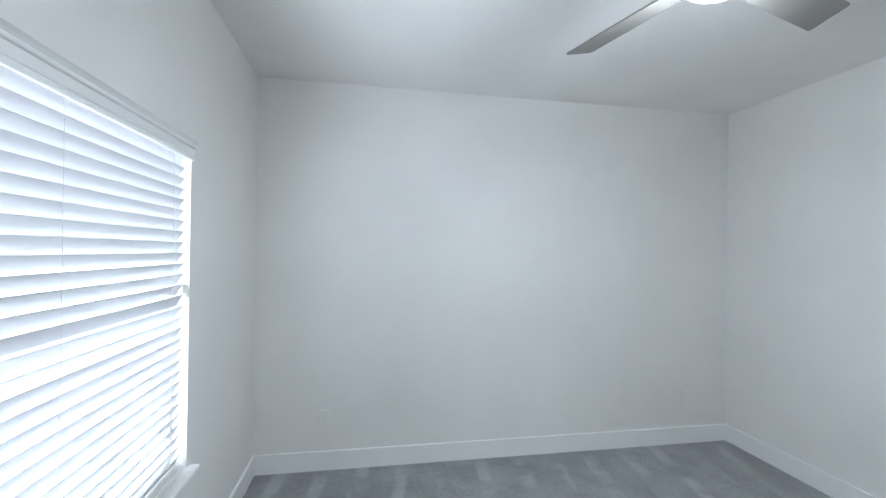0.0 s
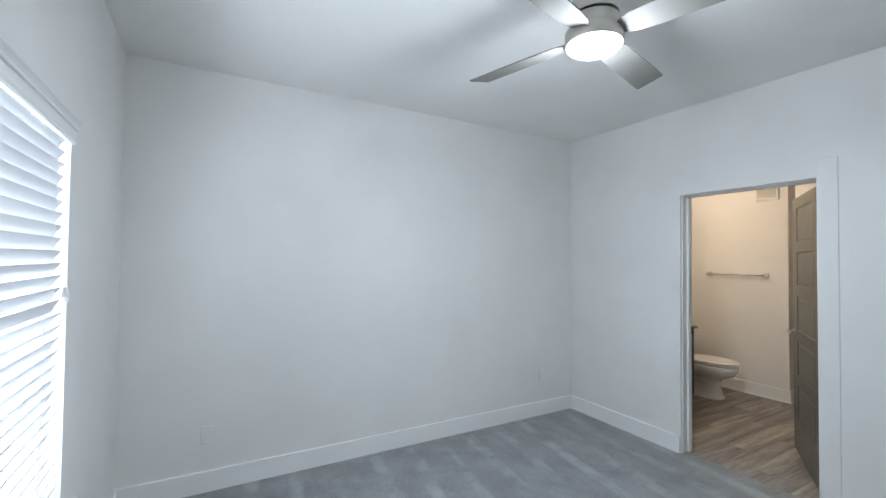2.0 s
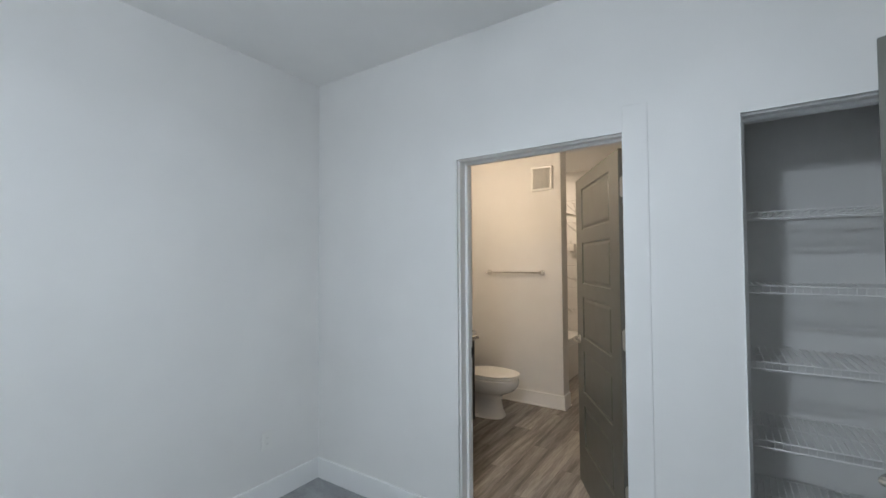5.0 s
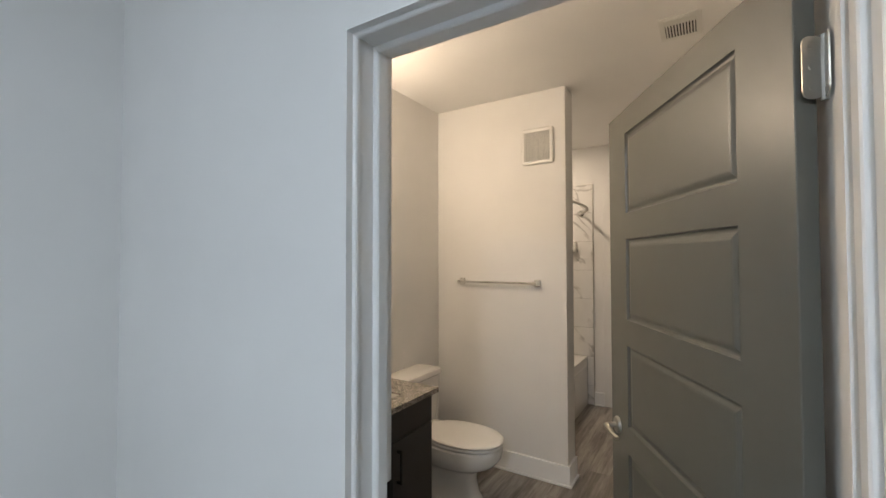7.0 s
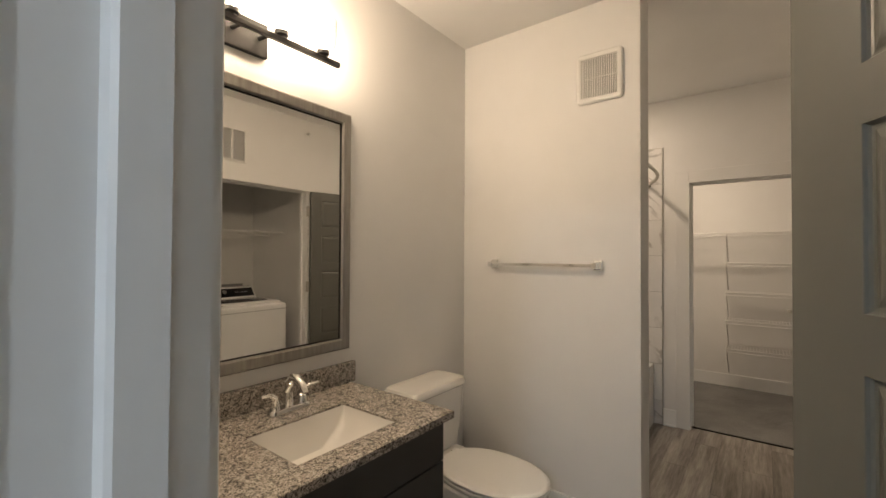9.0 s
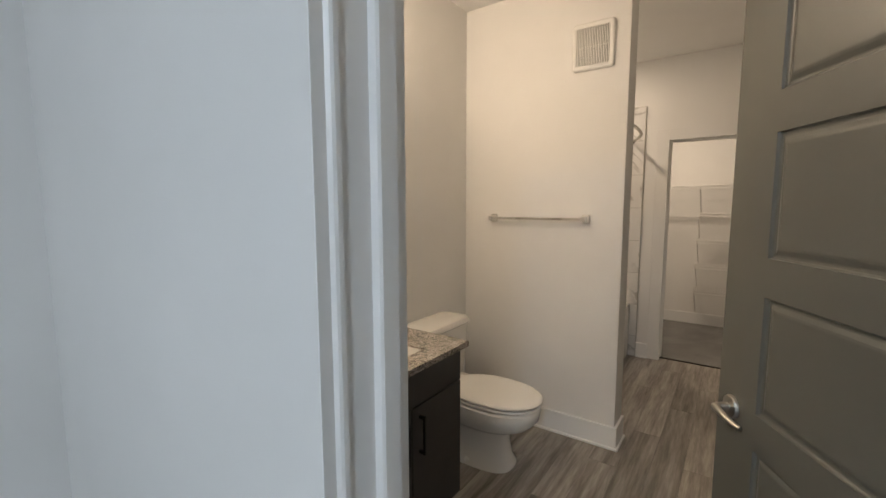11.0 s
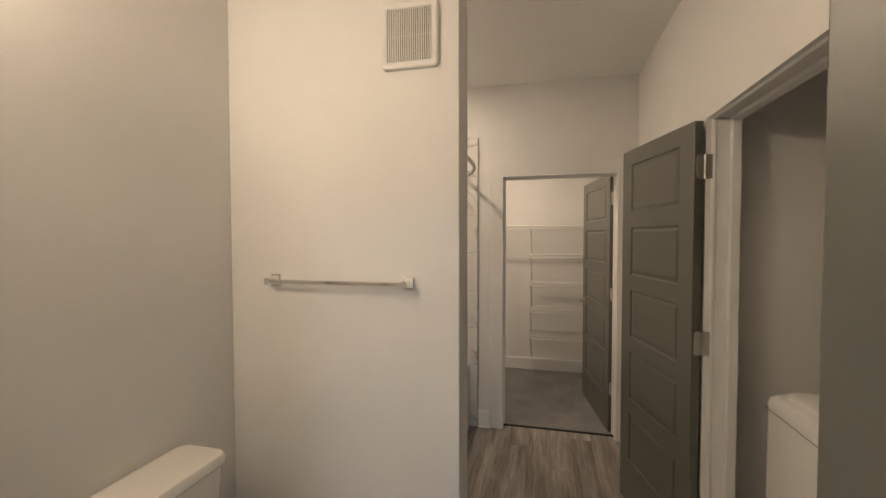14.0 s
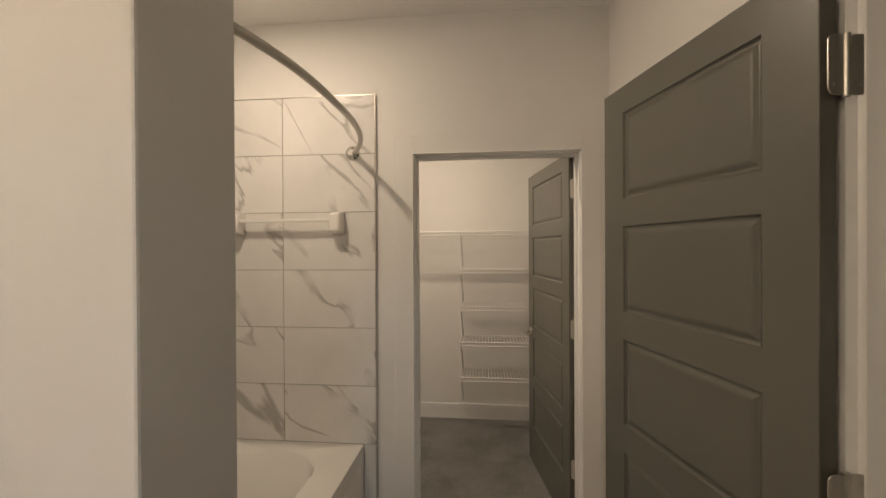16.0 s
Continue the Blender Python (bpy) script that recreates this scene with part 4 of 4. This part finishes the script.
sk = thing("fire_sprinkler", pose(2.58, SY, 2.60), "small white sidewall fire sprinkler head", "sprinkler")
kb = bmesh.new()
lathe(kb, [(.034, .0005), (.034, .004), (.018, .008), (.012, .010), (.012, .03), (.004, .032)], (0, 0, 0), 'y', 20)
part("escutcheon", kb, PLASTIC, sk, "", True)
part("deflector", boxes((-.012, .028, .004, .012, .046, .006)), CHROME, sk, "metal deflector")

# ---- bathtub ----
TBF, TBB, TBT = -.738, NY - .012, .506
tub = thing("bathtub", pose(0, 0, 0), "white acrylic alcove bathtub with a flat apron", "bathtub")
tbm = bmesh.new()
UX0, UX1 = PX1 + .012, X2 - .012
loft(tbm, [rrect(UX0, TBF, UX1, TBB, TBT - .012, .004, 7), rrect(UX0, TBF, UX1, TBB, TBT - .003, .006, 7), rrect(UX0 + .004, TBF + .004, UX1 - .004, TBB - .004, TBT, .008, 7),
           rrect(UX0 + .085, TBF + .150, UX1 - .10, TBB - .06, TBT - .001, .22, 7), rrect(UX0 + .092, TBF + .157, UX1 - .11, TBB - .067, TBT - .010, .22, 7),
           rrect(UX0 + .12, TBF + .18, UX1 - .20, TBB - .09, TBT - .20, .15, 7), rrect(UX0 + .17, TBF + .21, UX1 - .30, TBB - .14, TBT - .36, .11, 7), rrect(UX0 + .22, TBF + .25, UX1 - .36, TBB - .18, TBT - .375, .08, 7)], cap0=False, cap1=True)
part("basin", tbm, TUB, tub, "", True)
ap = bmesh.new()
box(ap, UX0, TBF, 0, UX1, TBF + .02, TBT - .011)
box(ap, UX0 + .06, TBF - .004, .07, UX1 - .06, TBF + .001, TBT - .09, bevel=.003, segs=1)
part("apron", ap, TUB, tub)

# ---- tiled tub surround ----
TZ0, TZ1, TH = .506, 2.336, .305
sur = bmesh.new()
box(sur, X2 - .008, -.806, 0, X2 - .001, TBB + .01, TZ1 - .002)
box(sur, PX1 + .001, -.806, 0, PX1 + .008, TBB + .01, TZ1 - .002)
box(sur, PX1 + .008, NY - .008, 0, X2 - .008, NY - .001, TZ1 - .002)
surround = structure("tile_surround", sur, GROUT, "grey grout of the tiled tub surround")
tile_cache = {}


def tile(w, h, m):
    key = (round(w, 3), round(h, 3))
    if key not in tile_cache:
        tile_cache[key] = mesh_of("tile", boxes((0, 0, 0, .005, w, h), bevel=.0007, segs=1), MARBLE)
    o = new("tile", tile_cache[key])
    o.parent = surround
    o.matrix_basis = m


J = .0016
cols = [(-.806, -.304), (-.304, NY - .008)]
for k in range(6):
    z = TZ0 + k * TH
    for a, b in cols:
        tile(b - a - 2 * J, TH - 2 * J, pose(X2 - .013, a + J, z + J))
        tile(b - a - 2 * J, TH - 2 * J, pose(PX1 + .008, a + J, z + J))
    xs = [PX1 + .013, PX1 + .32, PX1 + .93, X2 - .013]
    for a, b in zip(xs, xs[1:]):
        tile(b - a - 2 * J, TH - 2 * J, pose(b - J, NY - .013, z + J, 0, 0, 90))
for k in range(2):
    z0, z1 = ((0.0, .20), (.20, .506))[k]
    tile(.062, z1 - z0 - 2 * J, pose(X2 - .013, -.806 + J, z0 + J))
    tile(.062, z1 - z0 - 2 * J, pose(PX1 + .008, -.806 + J, z0 + J))
ed = boxes((X2 - .0145, -.811, 0, X2 - .0005, -.8062, TZ1), (X2 - .0145, -.811, TZ1, X2 - .0005, NY - .008, TZ1 + .004), (PX1 + .0005, -.811, 0, PX1 + .0145, -.8062, TZ1))
part("edge_trim", ed, NICKEL, surround, "thin metal tile edge trim")

# ---- shower rod ----
rod = thing("shower_rod", pose(0, 0, 2.032), "curved chrome shower curtain rod over the tub", "shower rod")
pts = []
RY, BOW = -.688, .185
for k in range(33):
    u = k / 32
    x = PX1 + .015 + (X2 - .015 - PX1 - .015) * u
    pts.append((x, RY - BOW * (1 - abs(2 * u - 1) ** 2.6), 0))
rbm = bmesh.new()
tube(rbm, pts, .0125, 14)
part("rod", rbm, NICKEL, rod, "brushed metal rod", True)
for x, s in ((PX1 + .013, 1), (X2 - .013, -1)):
    fb2 = bmesh.new()
    lathe(fb2, [(.036, 0), (.036, s * .006), (.028, s * .012), (.017, s * .018), (.016, s * .034)], (x, RY, 0), 'x', 24)
    part("flange", fb2, CHROME, rod, "polished wall flange", True)

# ---- ceramic towel bar on the tile ----
cbar = thing("ceramic_towel_bar", pose(X2 - .0135, -.335, 1.668), "white ceramic towel bar on the marble tile", "towel bar")
for y in (-.275, .275):
    cb2 = bmesh.new()
    loft(cb2, [[Vector((0 - d, y + a * s, b * s2)) for a, b in ((-.034, -.06), (.034, -.06), (.034, .06), (-.034, .06))] for d, s, s2 in ((.0005, 1, 1), (.012, 1, 1), (.030, .92, .9), (.066, .86, .82), (.074, .74, .7))])
    bmesh.ops.bevel(cb2, geom=list(cb2.edges), offset=.004, segments=2, affect='EDGES')
    part("bracket", cb2, PORCELAIN, cbar, "", True)
part("bar", boxes((-.058, -.27, .004, -.040, .27, .021), bevel=.003), PLASTIC, cbar)

# ---- recessed light over the tub, light in the closet ----
for nm, x, y, lab in (("recessed_light", 3.20, -.38, "lit white recessed light in the ceiling over the tub"), ("closet_ceiling_light", 4.42, -.85, "lit round white ceiling light in the closet")):
    rl = thing(nm, pose(x, y, H), lab, "ceiling light")
    tb2 = bmesh.new()
    lathe(tb2, [(.085, -.0005), (.085, -.006), (.068, -.010)], (0, 0, 0), 'z', 32)
    part("trim_ring", tb2, PLASTIC, rl, "", True).visible_shadow = False
    lb2 = bmesh.new()
    lathe(lb2, [(.067, -.0095), (.05, -.013), (.004, -.014)], (0, 0, 0), 'z', 32)
    part("lens", lb2, DIFFUSER, rl, "glowing lens", True).visible_shadow = False

# ---- closet shelving ----
SHELF_X = CB - .305
wire_shelf("closet_shelf", pose(SHELF_X, .37, 1.664, 0, 0, -90), 2.96, .30, "long white wire shelf with a hanging rod lip", group="closet shelves")
hang = bpy.data.objects["closet_shelf"]
hr = bmesh.new()
tube(hr, [(0, .02, -.052), (2.96, .02, -.052)], .0035, 6)
part("hanging_rail", hr, WIRE, hang)
for k, z in enumerate((1.352, 1.045, .752, .462)):
    wire_shelf("closet_shelf", pose(SHELF_X, -1.165, z, 0, 0, -90), 1.42, .30, "short white wire shelf on the closet wall", group="closet shelves")


def brace(x, y, z, drop, label="white diagonal shelf brace on the wall"):
    b = thing("shelf_brace", pose(x, y, z), label, "shelf brace", "closet braces")
    bm = bmesh.new()
    tube(bm, [(.004, 0, -.034), (.012, 0, -.05), (CB - x - .012, 0, -drop), (CB - x - .001, 0, -drop - .012)], .0070, 8)
    part("strut", bm, WIRE, b)
    part("clip", boxes((-.008, -.008, -.040, .010, .008, .006), bevel=.002, segs=1), PLASTIC, b)


for z in (1.664, 1.352, 1.045, .752, .462):
    brace(SHELF_X, -1.18, z, .285)

# ---- laundry ----
wa = thing("washing_machine", pose(1.835, -2.178, 0), "white top-loading washing machine with a dark glass lid", "washing machine")
WW, WD, WH = .665, .70, .945
wbm = bmesh.new()
loft(wbm, [rrect(0, -WD, WW, 0, .02, .02), rrect(0, -WD, WW, 0, WH - .05, .03), rrect(-.002, -WD, WW + .002, .004, WH - .035, .035), rrect(.0, -WD, WW, .0, WH - .012, .045), rrect(.012, -WD + .01, WW - .012, -.014, WH, .05)])
part("cabinet", wbm, ENAMEL, wa, "", True)
part("seam", boxes((-.0015, -WD + .02, WH - .060, WW + .0015, .0015, WH - .055)), GREY, wa, "thin grey seam under the top panel")
lid = bmesh.new()
loft(lid, [rrect(.035, -.53, WW - .035, -.035, WH + .0005, .05), rrect(.035, -.53, WW - .035, -.035, WH + .016, .05), rrect(.045, -.52, WW - .045, -.045, WH + .022, .05)])
lo = part("lid", lid, ENAMEL, wa, "white lid rim", True)
gl2 = bmesh.new()
loft(gl2, [rrect(.095, -.50, WW - .095, -.14, WH + .0222, .06), rrect(.10, -.495, WW - .10, -.145, WH + .0255, .06)])
part("glass", gl2, SCREEN, lo, "dark glass lid window", True)
con = bmesh.new()
prof = [(-WD, WH - .01), (-.535, WH - .01), (-.545, WH + .03), (-.605, WH + .118), (-.620, WH + .130), (-WD, WH + .130)]
loft(con, [[Vector((e, y, z)) for y, z in prof] for e in (.004, WW - .004)])
co = part("console", con, ENAMEL, wa, "white console housing")
a, b = Vector((0, -.5475, WH + .0355)), Vector((0, -.6035, WH + .116))
nrm = Vector((0, .821, .571)) * .003
pnl = bmesh.new()
loft(pnl, [[Vector((e, 0, 0)) + p + n2 for e, p in ((.02, a), (WW - .02, a), (WW - .02, b), (.02, b))] for n2 in (Vector((0, 0, 0)), nrm)])
part("control_panel", pnl, SCREEN, co, "black glossy control panel")
kn = bmesh.new()
mid = (a + b) / 2 + nrm
tube(kn, [Vector((WW * .5, 0, 0)) + mid, Vector((WW * .5, 0, 0)) + mid + nrm.normalized() * .022], [.026, .022], 24)
part("knob", kn, CHROME, co, "round metal dial", True)
for x in (.10, .16, .22, .45, .50, .55):
    part("marking", boxes((x, mid.y - .004, mid.z - .001, x + .035, mid.y + .003, mid.z + .004)), GREY, co, "small grey printed marking")
for x, y in ((.06, -.06), (WW - .06, -.06), (.06, -WD + .06), (WW - .06, -WD + .06)):
    ft = bmesh.new()
    tube(ft, [(x, y, 0), (x, y, .03)], .022, 12)
    part("foot", ft, DARK, wa, "black rubber foot")
# white plastic box; the niche's shade is put into the grey of rim and back
ob = thing("washer_outlet_box", pose(2.50, -3.2, 1.0), "shallow white washer valve box on the niche wall, coloured grey for shade", "valve box")
fr = bmesh.new()
for d in ((-.12, .0005, -.08, .12, .006, -.068), (-.12, .0005, .068, .12, .006, .08), (-.12, .0005, -.068, -.108, .006, .068), (.108, .0005, -.068, .12, .006, .068)):
    box(fr, *d, bevel=.001, segs=1)
part("rim", fr, GREY, ob)
part("backing", boxes((-.109, .0004, -.069, .109, .002, .069)), GREY, ob, "box back, grey for the shade inside")
for x in (-.05, .05):
    vb2 = bmesh.new()
    tube(vb2, [(x, .002, .0), (x, .03, .0), (x, .034, -.04)], [.012, .012, .009], 10)
    part("valve", vb2, CHROME, ob, "small metal water valve", True)
wire_shelf("laundry_shelf", pose(.97, -2.89, 1.660), 1.765, .305, "white wire shelf above the washing machine")
lbk = thing("shelf_bracket", pose(2.739, -2.89, 1.652), "white plastic wire shelf end bracket", "bracket")
part("body", boxes((-.012, -.012, -.035, 0, .03, .014), bevel=.002, segs=1), PLASTIC, lbk)

# ---- vinyl planks ----
floor_bath = bpy.data.objects["floor_bath"]
plank_cache = {}


def plank(x0, x1, y0, y1):
    key = (round(x1 - x0, 3), round(y1 - y0, 3))
    if key not in plank_cache:
        plank_cache[key] = mesh_of("plank", boxes((0, 0, -.006, x1 - x0, y1 - y0, 0), bevel=.0009, segs=1), PLANK)
    o = new("plank", plank_cache[key])
    o.parent = floor_bath
    o.location = (x0, y0, 0)


PW, PL = .152, 1.22
rows_n = 0
y = -3.2
while y < NY - .001:
    lo_x, hi_x = (.087, X3 - .042) if y + PW > -2.12 else (.97, 2.73)
    y1 = min(y + PW, NY)
    x = lo_x - (rows_n * .47 % PL)
    while x < hi_x:
        x0, x1 = max(x, lo_x), min(x + PL, hi_x)
        if x1 - x0 > .02:
            plank(x0 + .0004, x1 - .0004, y + .0004, y1 - .0004)
        x += PL
    y, rows_n = y1, rows_n + 1
